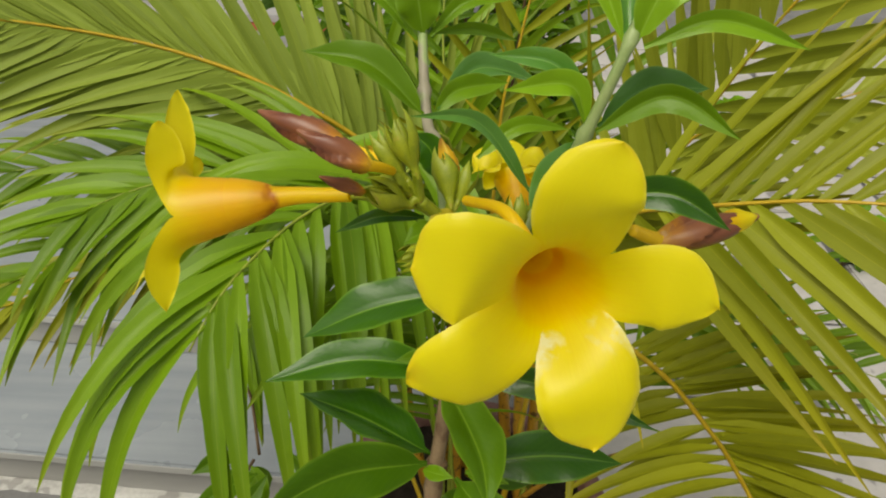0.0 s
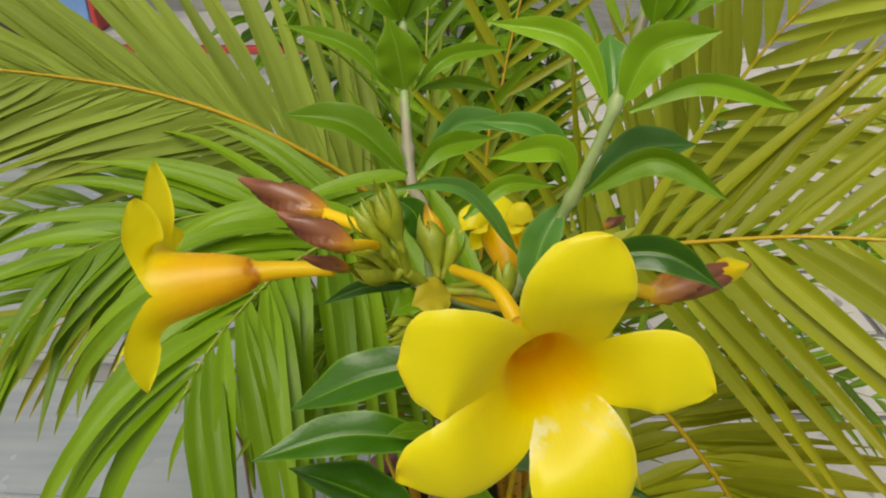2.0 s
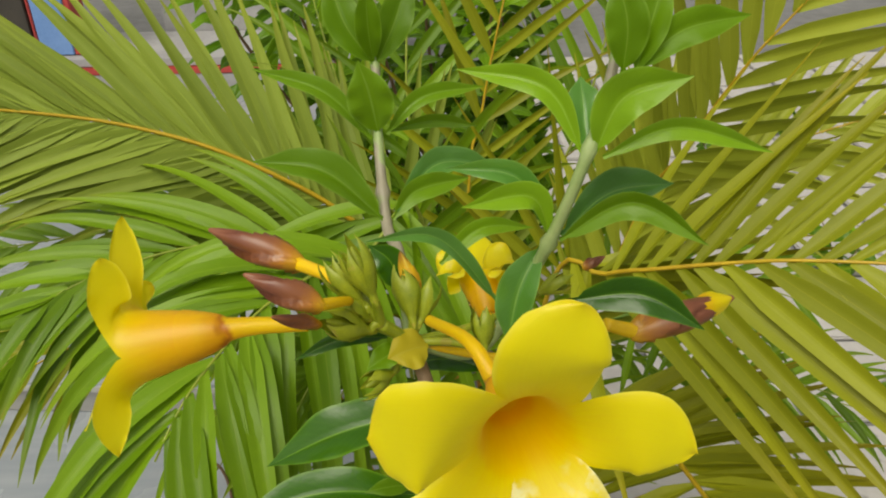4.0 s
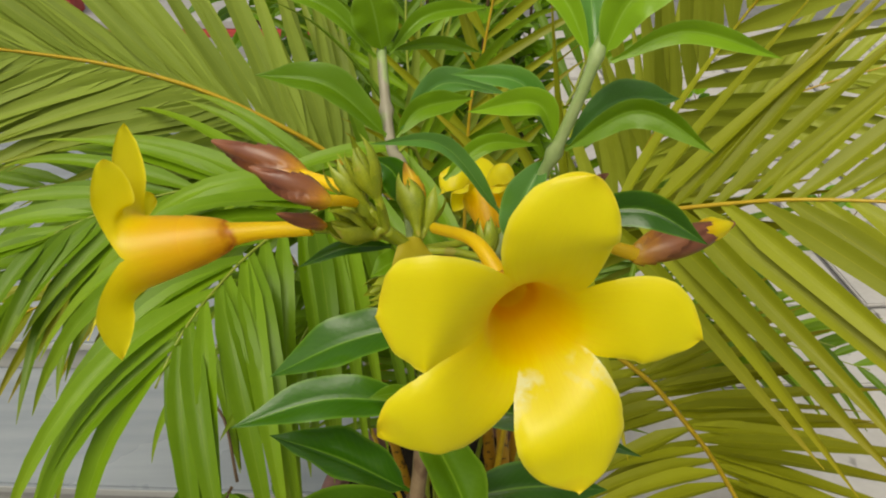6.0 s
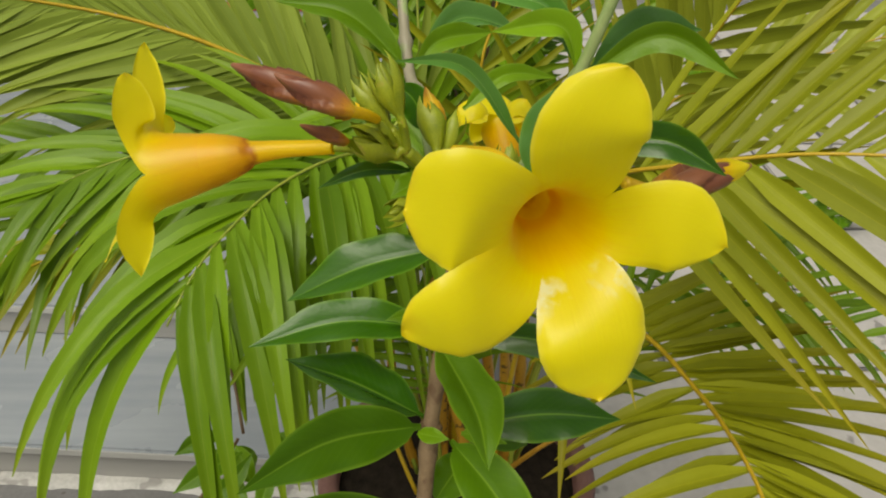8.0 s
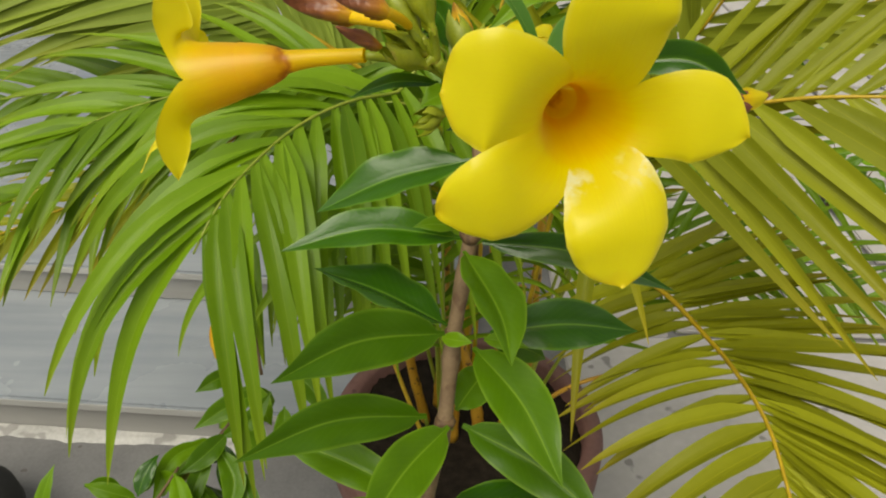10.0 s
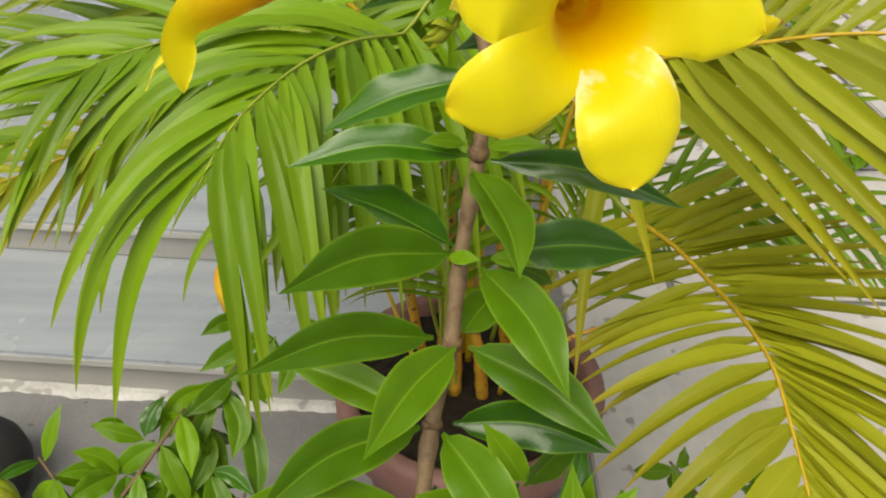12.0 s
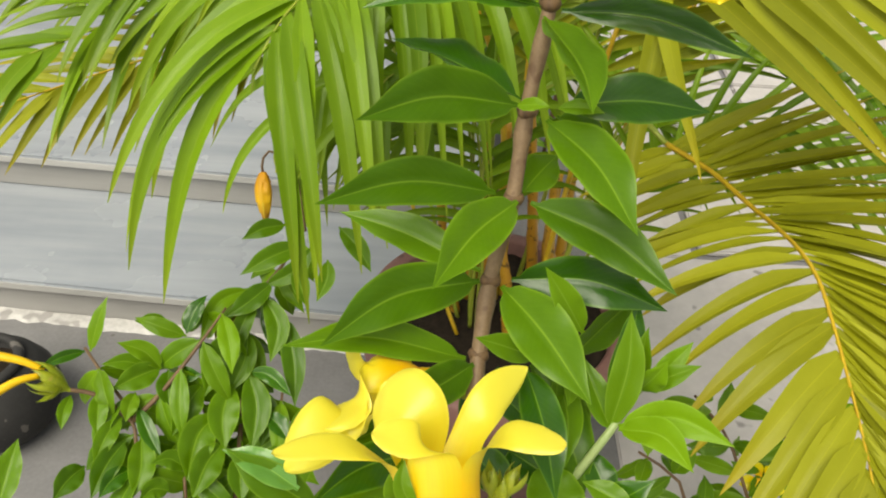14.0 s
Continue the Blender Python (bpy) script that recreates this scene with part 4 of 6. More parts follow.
leaf(plant, (-0.0025, 0.2924, 0.9727), (-0.0812, 0.2359, 0.9890), 0.0287, n=(0.54, -0.58, 0.61), fold=0.45, mid=(-0.0453, 0.2681, 0.9871), mat=LEAF_MID)
leaf(plant, (0.0060, 0.3061, 1.0164), (0.0284, 0.2450, 0.9943), 0.0275, n=(0.31, -0.22, 0.93), fold=0.45, mid=(0.0235, 0.2696, 1.0055), mat=LEAF_MID)
leaf(plant, (0.0216, 0.2931, 0.9733), (0.1014, 0.2990, 0.9717), 0.0268, n=(0.07, -0.73, 0.68), fold=0.45, mid=(0.0611, 0.2973, 0.9769))
leaf(plant, (0.0129, 0.2882, 0.9671), (0.0532, 0.2132, 0.9493), 0.0280, n=(-0.24, -0.35, 0.91), fold=0.45, mid=(0.0365, 0.2528, 0.9621), mat=LEAF_MID)
leaf(plant, (0.0158, 0.3129, 1.0175), (0.1115, 0.2877, 1.0076), 0.0166, n=(-0.18, -0.86, 0.48), fold=0.45, mid=(0.0623, 0.3023, 1.0198))
leaf(plant, (-0.0111, 0.2771, 0.9266), (-0.1011, 0.2244, 0.9483), 0.0252, n=(0.51, -0.64, 0.57), fold=0.45, mid=(-0.0581, 0.2554, 0.9446), mat=LEAF_MID)
leaf(plant, (0.0008, 0.2704, 0.9261), (-0.0416, 0.1984, 0.9213), 0.0268, n=(0.37, -0.28, 0.89), fold=0.45, mid=(-0.0225, 0.2372, 0.9263), mat=LEAF_MID)
leaf(plant, (0.0086, 0.2745, 0.9229), (0.0826, 0.2203, 0.9079), 0.0269, n=(-0.25, -0.56, 0.79), fold=0.45, mid=(0.0494, 0.2485, 0.9202), mat=LEAF_MID)
leaf(plant, (-0.0168, 0.2534, 0.8891), (-0.0995, 0.2783, 0.9065), 0.0224, n=(0.02, -0.52, 0.85), fold=0.45, mid=(-0.0609, 0.2675, 0.9021), mat=LEAF_MID)
leaf(plant, (-0.0169, 0.2495, 0.8851), (-0.0948, 0.1848, 0.8919), 0.0289, n=(0.47, -0.49, 0.73), fold=0.45, mid=(-0.0612, 0.2216, 0.8947), mat=LEAF_MID)
leaf(plant, (-0.0046, 0.2447, 0.8863), (0.0392, 0.1732, 0.8751), 0.0305, n=(-0.34, -0.35, 0.87), fold=0.45, mid=(0.0170, 0.2125, 0.8835), mat=LEAF_MID)
leaf(plant, (0.0013, 0.2550, 0.8830), (0.0881, 0.2406, 0.8788), 0.0270, n=(-0.11, -0.84, 0.53), fold=0.45, mid=(0.0448, 0.2514, 0.8887))
leaf(plant, (0.0401, 0.2236, 0.8747), (0.0151, 0.2293, 0.9147), 0.0148, n=(0.32, -0.89, 0.33), fold=0.45, mid=(0.0275, 0.2255, 0.8965), mat=LEAF_YOUNG)
leaf(plant, (-0.0220, 0.2225, 0.8504), (-0.1162, 0.1904, 0.8846), 0.0207, n=(0.43, -0.40, 0.81), fold=0.45, mid=(-0.0736, 0.2097, 0.8754), mat=LEAF_MID)
leaf(plant, (-0.0176, 0.2175, 0.8516), (-0.0595, 0.1753, 0.8642), 0.0211, n=(0.54, -0.30, 0.79), fold=0.45, mid=(-0.0383, 0.1928, 0.8577), mat=LEAF_MID)
leaf(plant, (0.0153, 0.2145, 0.8636), (-0.0187, 0.2087, 0.8813), 0.0139, n=(0.44, -0.65, 0.63), fold=0.45, mid=(-0.0034, 0.2105, 0.8746), mat=LEAF_YOUNG)
leaf(plant, (0.0563, 0.1894, 0.8381), (0.0620, 0.2215, 0.8951), 0.0169, n=(-0.18, -0.85, 0.49), fold=0.45, mid=(0.0625, 0.2046, 0.8706), mat=LEAF_YOUNG)
leaf(plant, (0.0569, 0.1889, 0.8378), (0.0404, 0.2165, 0.8646), 0.0141, n=(0.05, -0.68, 0.73), fold=0.45, mid=(0.0474, 0.2028, 0.8535), mat=LEAF_MID)
leaf(plant, (0.0472, 0.2641, 0.8156), (0.0814, 0.2717, 0.8641), 0.0221, n=(0.12, -0.99, 0.07), fold=0.45, mid=(0.0662, 0.2677, 0.8457), mat=LEAF_MID)
leaf(plant, (0.0601, 0.1874, 0.8434), (0.1104, 0.1642, 0.8617), 0.0169, n=(-0.50, -0.61, 0.62), fold=0.45, mid=(0.0851, 0.1820, 0.8595), mat=LEAF_YOUNG)
leaf(plant, (0.0602, 0.1865, 0.8422), (0.0891, 0.1522, 0.8554), 0.0163, n=(-0.57, -0.16, 0.81), fold=0.45, mid=(0.0779, 0.1734, 0.8549), mat=LEAF_YOUNG)
leaf(plant, (0.0025, 0.3133, 1.0263), (-0.0195, 0.3045, 1.0314), 0.008, 0.05, CAM_UP, 0.25, LEAF_YOUNG)
leaf(plant, (0.0151, 0.3127, 1.0255), (0.0430, 0.3001, 1.0335), 0.008, 0.05, CAM_UP, 0.25, LEAF_YOUNG)
leaf(plant, (-0.0037, 0.2835, 0.9775), (0.0115, 0.2748, 0.9824), 0.0075, 0.05, CAM_UP, 0.3, LEAF_YOUNG)
leaf(plant, (0.0178, 0.2834, 0.9772), (0.0397, 0.2736, 0.9808), 0.0085, 0.05, CAM_UP, 0.3, LEAF_YOUNG)
leaf(plant, (0.0201, 0.3030, 0.9617), (0.0575, 0.3113, 0.9391), 0.018, 0.04, (0, -0.5, 0.86), 0.2, LEAF_MID)
leaf(plant, (0.0050, 0.2861, 0.9220), (0.0258, 0.3165, 0.9294), 0.022, 0.03, (0, -0.7, 0.7), 0.2, LEAF_MID)
leaf(plant, (0.0154, 0.2260, 0.8456), (0.0465, 0.1694, 0.8050), 0.03, 0.06, (0.2, -0.7, 0.6), 0.2, LEAF_MID)
leaf(plant, (0.0347, 0.2259, 0.8451), (0.0339, 0.1725, 0.8093), 0.024, 0.06, (0.4, -0.7, 0.5), 0.2, LEAF_MID)
leaf(plant, (0.0225, 0.1795, 0.8185), (0.0367, 0.1429, 0.8039), 0.03, 0.06, (0.2, -0.7, 0.6), 0.2, LEAF_MID)
leaf(plant, (0.0349, 0.2084, 0.8551), (0.0319, 0.1890, 0.8547), 0.008, 0.06, (0.2, -0.7, 0.6), 0.2, LEAF_YOUNG)
# lower leaves, mostly under the flowers
leaf(plant, (0.0094, 0.2058, 0.8644), (0.0229, 0.1350, 0.8489), 0.0207, n=(-0.09, -0.23, 0.97), fold=0.45, mid=(0.0178, 0.1718, 0.8587))
leaf(plant, (0.0300, 0.2233, 0.8429), (0.0329, 0.1710, 0.8265), 0.0161, n=(-0.10, -0.30, 0.95), fold=0.45, mid=(0.0350, 0.1964, 0.8368), mat=LEAF_MID)
leaf(plant, (-0.0387, 0.1725, 0.8337), (-0.0920, 0.1276, 0.8451), 0.0224, n=(0.56, -0.50, 0.65), fold=0.45, mid=(-0.0709, 0.1510, 0.8442))
leaf(plant, (-0.0980, 0.1331, 0.8498), (-0.1339, 0.1409, 0.8654), 0.0138, n=(0.30, -0.38, 0.87), fold=0.45, mid=(-0.1156, 0.1381, 0.8601), mat=LEAF_SHEEN)
leaf(plant, (-0.1154, 0.1824, 0.8138), (-0.1064, 0.2049, 0.8293), 0.0100, n=(0.18, -0.61, 0.77), fold=0.45, mid=(-0.1116, 0.1911, 0.8213), mat=LEAF_MID)
leaf(plant, (-0.2761, 0.1541, 0.7778), (-0.2745, 0.1877, 0.7985), 0.0154, n=(0.26, -0.52, 0.82), fold=0.45, mid=(-0.2748, 0.1699, 0.7894), mat=LEAF_MID)
leaf(plant, (0.0641, 0.1475, 0.8304), (0.0398, 0.1598, 0.8325), 0.0124, n=(-0.11, -0.37, 0.92), fold=0.45, mid=(0.0478, 0.1550, 0.8327), mat=LEAF_MID)
leaf(plant, (-0.0417, 0.1095, 0.8753), (-0.0476, 0.1237, 0.8913), 0.0076, n=(0.11, -0.72, 0.68), fold=0.45, mid=(-0.0478, 0.1155, 0.8839), mat=LEAF_YOUNG)
for base, tip, w in (((-0.0392, 0.1926, 0.8043), (-0.0974, 0.1430, 0.8236), 0.03), ((-0.0531, 0.2037, 0.8189), (-0.0937, 0.1775, 0.8188), 0.022), ((-0.0913, 0.1359, 0.8305), (-0.1317, 0.1396, 0.8687), 0.018),
                     ((-0.1105, 0.1615, 0.7989), (-0.1028, 0.1955, 0.8421), 0.016), ((-0.0518, 0.1264, 0.8499), (-0.0495, 0.1345, 0.8764), 0.012)):
    leaf(plant, base, tip, w, 0.06, CAM_UP, 0.25, LEAF_MID)

# leafy side branch
BR = (0.0569, 0.1889, 0.8378)
rod("branch", [(-0.012, 0.15, 0.62), (0.0082, 0.1539, 0.7700), (0.0321, 0.1712, 0.7995), BR, (0.0719, 0.2065, 0.8517), (0.0818, 0.2145, 0.8617)], 0.0042, 0.002, SHOOT, plant, 30, 9, "pale green branch")
leaf(plant, BR, (0.0757, 0.2529, 0.8785), 0.018, 0.05, (0.2, -0.7, 0.6), 0.3)
leaf(plant, (0.0719, 0.2061, 0.8512), (0.0811, 0.2025, 0.8788), 0.0145, 0.08, (0, -0.8, 0.6), 0.2, LEAF_YOUNG)
leaf(plant, (0.0749, 0.2066, 0.8518), (0.1001, 0.2054, 0.8740), 0.011, 0.12, (0, -0.5, 0.85), 0.3, LEAF_YOUNG)
leaf(plant, (0.0792, 0.2121, 0.8506), (0.1002, 0.2239, 0.8733), 0.011, 0.06, (0, -0.6, 0.8), 0.3, LEAF_YOUNG)
leaf(plant, (0.0774, 0.2154, 0.8467), (0.0753, 0.2274, 0.8784), 0.010, 0.05, (-0.5, -0.7, 0.4), 0.3, LEAF_YOUNG)
leaf(plant, (0.0493, 0.1600, 0.8092), (0.0753, 0.1586, 0.8392), 0.018, 0.1, (0, -0.5, 0.86), 0.25)
leaf(plant, (0.0485, 0.1907, 0.8160), (0.0591, 0.1653, 0.7994), 0.018, 0.1, (0.2, -0.7, 0.6), 0.25)

# flower head: buds, calyces and the open flowers
HEAD = TOP
HUB = (-0.0100, 0.3400, 1.1040)
bud(plant, (-0.1035, 0.4026, 1.1228), (-0.0533, 0.3876, 1.1085), (-0.0244, 0.3569, 1.1135), 0.0172, label="closed reddish-brown bud")
bud(plant, (-0.0606, 0.3100, 1.1506), (-0.0300, 0.3080, 1.1352), (-0.0225, 0.3314, 1.123), 0.0125, label="closed dark purplish-brown bud")
bud(plant, (-0.0531, 0.3129, 1.1278), (-0.0351, 0.3247, 1.1149), HUB, 0.0072, label="small brown bud tip", stalk=False)
calyx(plant, (-0.0151, 0.3372, 1.1021), Vector((-0.0379, 0.322, 1.121)) - Vector((-0.0151, 0.3372, 1.1021)), 0.036, 0.0135, 5, 0.08, 1)
calyx(plant, (-0.015, 0.3404, 1.1073), Vector((-0.0319, 0.3346, 1.1208)) - Vector((-0.015, 0.3404, 1.1073)), 0.026, 0.0165, 5, 0.10, 2)
calyx(plant, (-0.0171, 0.3389, 1.115), Vector((-0.0349, 0.3508, 1.1371)) - Vector((-0.0171, 0.3389, 1.115)), 0.034, 0.0105, 5, 0.16, 3)
calyx(plant, (-0.0119, 0.3351, 1.1216), Vector((-0.0218, 0.3426, 1.1465)) - Vector((-0.0119, 0.3351, 1.1216)), 0.036, 0.0115, 5, 0.12, 4)
calyx(plant, (-0.0197, 0.3401, 1.1174), Vector((-0.0282, 0.3489, 1.1359)) - Vector((-0.0197, 0.3401, 1.1174)), 0.030, 0.0090, 4, 0.12, 11)
calyx(plant, (0.0046, 0.3502, 1.0983), Vector((-0.0012, 0.3671, 1.1183)) - Vector((0.0046, 0.3502, 1.0983)), 0.032, 0.0135, 5, 0.10, 5)
calyx(plant, (0.0081, 0.3525, 1.0962), Vector((0.0141, 0.3676, 1.1123)) - Vector((0.0081, 0.3525, 1.0962)), 0.026, 0.0100, 4, 0.20, 6)
calyx(plant, (0.0394, 0.3494, 1.0815), Vector((0.0393, 0.3623, 1.1035)) - Vector((0.0394, 0.3494, 1.0815)), 0.026, 0.011, 5, 0.16, 7)
calyx(plant, (-0.0054, 0.3365, 1.0779), Vector((-0.0211, 0.3246, 1.0770)) - Vector((-0.0054, 0.3365, 1.0779)), 0.022, 0.010, 5, 0.3, 9)
calyx(plant, (0.0705, 0.3903, 1.0865), Vector((0.1011, 0.3980, 1.0996)) - Vector((0.0705, 0.3903, 1.0865)), 0.024, 0.009, 5, 0.15, 10)
bud(plant, (0.1072, 0.4001, 1.1033), (0.0950, 0.3971, 1.0980), (0.0827, 0.3934, 1.0917), 0.0062, label="tiny purple bud tip", stalk=False)
rod("flower_stalk", [HEAD, Vector(HEAD).lerp(Vector(HUB), 0.5), HUB], 0.0034, 0.003, BUD_GREEN, plant, 8, 8)
for a in ((-0.0151, 0.3372, 1.1021), (-0.015, 0.3404, 1.1073), (-0.0171, 0.3389, 1.115), (-0.0119, 0.3351, 1.1216), (-0.0197, 0.3401, 1.1174), (-0.0244, 0.3569, 1.1135)):
    rod("flower_stalk", [HUB, Vector(HUB).lerp(Vector(a), 0.5) + Vector((0, 0, 0.002)), a], 0.0026, 0.0021, BUD_GREEN, plant, 8, 8)
for a in ((0.0394, 0.3494, 1.0815), (0.0046, 0.3502, 1.0983), (0.0081, 0.3525, 1.0962), (-0.0054, 0.3365, 1.0779)):
    rod("flower_stalk", [HEAD, Vector(HEAD).lerp(Vector(a), 0.5) + Vector((0, 0, 0.002)), a], 0.0024, 0.0019, BUD_GREEN, plant, 8, 8)
rod("flower_stalk", [HEAD, (0.0391, 0.3703, 1.0820), (0.0705, 0.3903, 1.0865)], 0.0024, 0.0017, BUD_GREEN, plant, 10, 8)
leaf(plant, (0.0117, 0.3461, 1.0862), (-0.0078, 0.3347, 1.0866), 0.02, 0.1, (0, -0.7, 0.7), 0.2, BRACT, label="yellowing bract")
leaf(plant, (-0.0007, 0.3441, 1.0869), (-0.0175, 0.3307, 1.0837), 0.012, 0.1, (0, -0.6, 0.8), 0.3, LEAF_YOUNG)
# bud leaning out past the flower
bud(plant, (0.1968, 0.4327, 1.0533), (0.1289, 0.4106, 1.044), (0.1131, 0.4045, 1.0556), 0.0222, tip_mat=PETAL, label="large brown bud opening yellow at its tip")
rod("flower_stalk", [HEAD, (0.0527, 0.3628, 1.0651), (0.0893, 0.3830, 1.0610)], 0.0024, 0.0022, STALK_YELLOW, plant, 10, 8)

# the large open flower; its petals: middle, tip, width, point, cup, lop, and the way a turned one faces
THROAT = (0.0515, 0.2442, 1.1118)
AXIS = Vector((0.0679, 0.1728, 1.1184)) - Vector(THROAT)
flower(plant, THROAT, AXIS, (0.0129, 0.3447, 1.1022),
       [((0.0541, 0.2407, 1.1566), (0.0623, 0.2433, 1.1783), 0.0375, 0.60, (0.12, 0.14), 0.00, (0.1, -0.85, 0.5)),
        ((0.0147, 0.2335, 1.1314), (-0.0071, 0.2403, 1.1302), 0.0435, 0.46, (0.12, 0.05), 0.04),
        ((0.0167, 0.2255, 1.0933), (-0.0076, 0.2272, 1.0866), 0.0375, 0.60, 0.18, 0.00),
        ((0.0631, 0.2325, 1.0819), (0.0659, 0.2275, 1.0541), 0.0425, 0.52, 0.2, 0.00),
        ((0.0857, 0.2486, 1.1171), (0.1087, 0.2470, 1.1107), 0.0355, 0.95, 0.16, 0.00)],
       0.050, (0, 0.3, 1), "open bright yellow trumpet flower with five broad petals and an orange throat", bend=(0.0298, 0.3094, 1.1158), r_rim=0.0232, flecked=(3,), shape=1.1)
# the flower seen from its side
SIDE, NECK = (-0.1431, 0.346, 1.0867), (-0.0836, 0.3435, 1.1002)
SIDE_AXIS = Vector(SIDE) - Vector(NECK)
flower(plant, SIDE, SIDE_AXIS, (-0.0439, 0.3375, 1.1066),
       [((-0.1388, 0.3741, 1.1184), (-0.142, 0.3895, 1.1383), 0.0190, 0.75, 0.10, 0.0, (-0.7, 0.7, 0.1)),
        ((-0.136, 0.3459, 1.121), (-0.1385, 0.3512, 1.1361), 0.0220, 0.60, 0.06, 0.0, (-0.75, 0.62, 0.1)),
        ((-0.1361, 0.3204, 1.0742), (-0.135, 0.312, 1.05), 0.0190, 1.00, 0.06, 0.0, (-0.7, 0.68, -0.1)),
        ((-0.1556, 0.3482, 1.0563), (-0.1683, 0.3458, 1.0355), 0.0175, 0.90, 0.10, 0.0, (-0.95, -0.1, -0.2)),
        ((-0.1416, 0.3809, 1.0944), (-0.1357, 0.3928, 1.0946), 0.0180, 0.50, 0.10, 0.0)],
       0.0611, (0, 0.1, 1), "yellow trumpet flower with an orange-flushed funnel", r_tube=0.0056, bend=(-0.0689, 0.342, 1.103), r_rim=0.0205, settle=0.5, widest=0.3, shape=0.66)
rod("flower_stalk", [HEAD, (-0.016, 0.345, 1.100), (-0.0439, 0.3375, 1.1066)], 0.0024, 0.0022, BUD_GREEN, plant, 10, 8)
# a fading flower behind the head
flower(plant, (0.0392, 0.4162, 1.0867), Vector((0.0354, 0.4384, 1.0947)) - Vector((0.0392, 0.4162, 1.0867)), (0.0413, 0.3686, 1.0846),
       [((0.0247, 0.4188, 1.0907), (0.0165, 0.4245, 1.0930), 0.021, 0.4, 0.4, 0.0, (0.2, -0.8, 0.5)), ((0.0399, 0.4442, 1.0849), (0.0393, 0.4550, 1.0894), 0.027, 0.36, 0.3, 0.0, (0.0, -0.8, 0.6)),
        ((0.0523, 0.4288, 1.0887), (0.0570, 0.4352, 1.0931), 0.020, 0.45, 0.5, 0.0, (-0.2, -0.8, 0.5)), ((0.0279, 0.4017, 1.0912), (0.0224, 0.3988, 1.0932), 0.016, 0.4, 0.5, 0.0), ((0.0480, 0.4022, 1.0926), (0.0530, 0.4000, 1.0962), 0.016, 0.4, 0.6, 0.0)],
       0.034, (0, 0, 1), "fading yellow flower with crumpled petals", r_rim=0.0135)
bud(plant, (-0.0017, 0.3788, 1.1205), (0.0060, 0.3630, 1.1037), (0.0053, 0.3531, 1.0966), 0.0095, 1.5, WILTED, "spent orange flower tube", stalk=False)

# shoots above the flower head
SA0, SA1, SA2 = (-0.0043, 0.4021, 1.1080), (-0.0115, 0.4267, 1.1109), (-0.0172, 0.4699, 1.1464)
rod("shoot", [HEAD, (0.0004, 0.3760, 1.0923), SA0, SA1, SA2, (-0.0194, 0.5086, 1.1839), (-0.0211, 0.5327, 1.2162)], 0.0036, 0.0024, SHOOT, plant, 40, 10, "pale green and mauve shoot", 0, [(0.45, 0.5, 0.014), (0.72, 0.5, 0.014)])
SB0, SB1, SB2 = (0.0583, 0.3776, 1.0946), (0.0723, 0.3700, 1.1315), (0.0858, 0.3667, 1.1762)
rod("shoot", [HEAD, (0.0362, 0.3630, 1.0692), SB0, SB1, SB2, (0.0978, 0.3876, 1.2048), (0.104, 0.4005, 1.2298)], 0.0036, 0.0024, SHOOT, plant, 40, 10, "pale green and mauve shoot", 0, [(0.5, 0.5, 0.014), (0.72, 0.5, 0.014)])
# leaves of the shoots
leaf(plant, (-0.0171, 0.4711, 1.1495), (-0.0261, 0.4681, 1.1936), 0.0264, n=(0.05, -1.00, -0.06), fold=0.45, mid=(-0.0207, 0.4677, 1.1752), mat=LEAF_SOFT, belly=0.50)
leaf(plant, (-0.0209, 0.4696, 1.1465), (-0.0896, 0.4811, 1.1864), 0.0115, n=(0.20, -0.79, 0.57), fold=0.73, mid=(-0.0477, 0.4753, 1.1737), mat=LEAF_SOFT, belly=0.50)
leaf(plant, (-0.0125, 0.4712, 1.1488), (0.0476, 0.4948, 1.1695), 0.0104, n=(0.13, -0.82, 0.56), fold=0.73, mid=(0.0094, 0.4817, 1.1674), mat=LEAF_SOFT, belly=0.50)
leaf(plant, (-0.0104, 0.4720, 1.1506), (0.0455, 0.5310, 1.1309), 0.0081, n=(0.73, -0.57, 0.37), fold=0.73, mid=(0.0152, 0.4986, 1.1464), mat=LEAF_SOFT, belly=0.50)
leaf(plant, (-0.0199, 0.5044, 1.1816), (-0.0469, 0.5253, 1.2307), 0.0226, n=(0.12, -0.89, 0.44), fold=0.45, mid=(-0.0364, 0.5109, 1.2038), mat=LEAF_YOUNG, belly=0.50)
leaf(plant, (-0.0205, 0.5048, 1.1832), (-0.0215, 0.4958, 1.2306), 0.0153, n=(0.11, -0.98, -0.18), fold=0.45, mid=(-0.0217, 0.4987, 1.2048), mat=LEAF_YOUNG, belly=0.50)
leaf(plant, (-0.0185, 0.5046, 1.1815), (0.0026, 0.5248, 1.2306), 0.0204, n=(0.11, -0.93, 0.34), fold=0.45, mid=(-0.0071, 0.5111, 1.2037), mat=LEAF_YOUNG, belly=0.50)
leaf(plant, (-0.0134, 0.4280, 1.1138), (-0.0852, 0.4359, 1.1475), 0.0197, n=(0.25, -0.68, 0.69), fold=0.73, mid=(-0.0448, 0.4342, 1.1413), mat=LEAF_SOFT, belly=0.50)
leaf(plant, (-0.0083, 0.4283, 1.1136), (0.0365, 0.4579, 1.1256), 0.0137, n=(0.36, -0.76, 0.54), fold=0.73, mid=(0.0057, 0.4407, 1.1255), mat=LEAF_SOFT, belly=0.50)
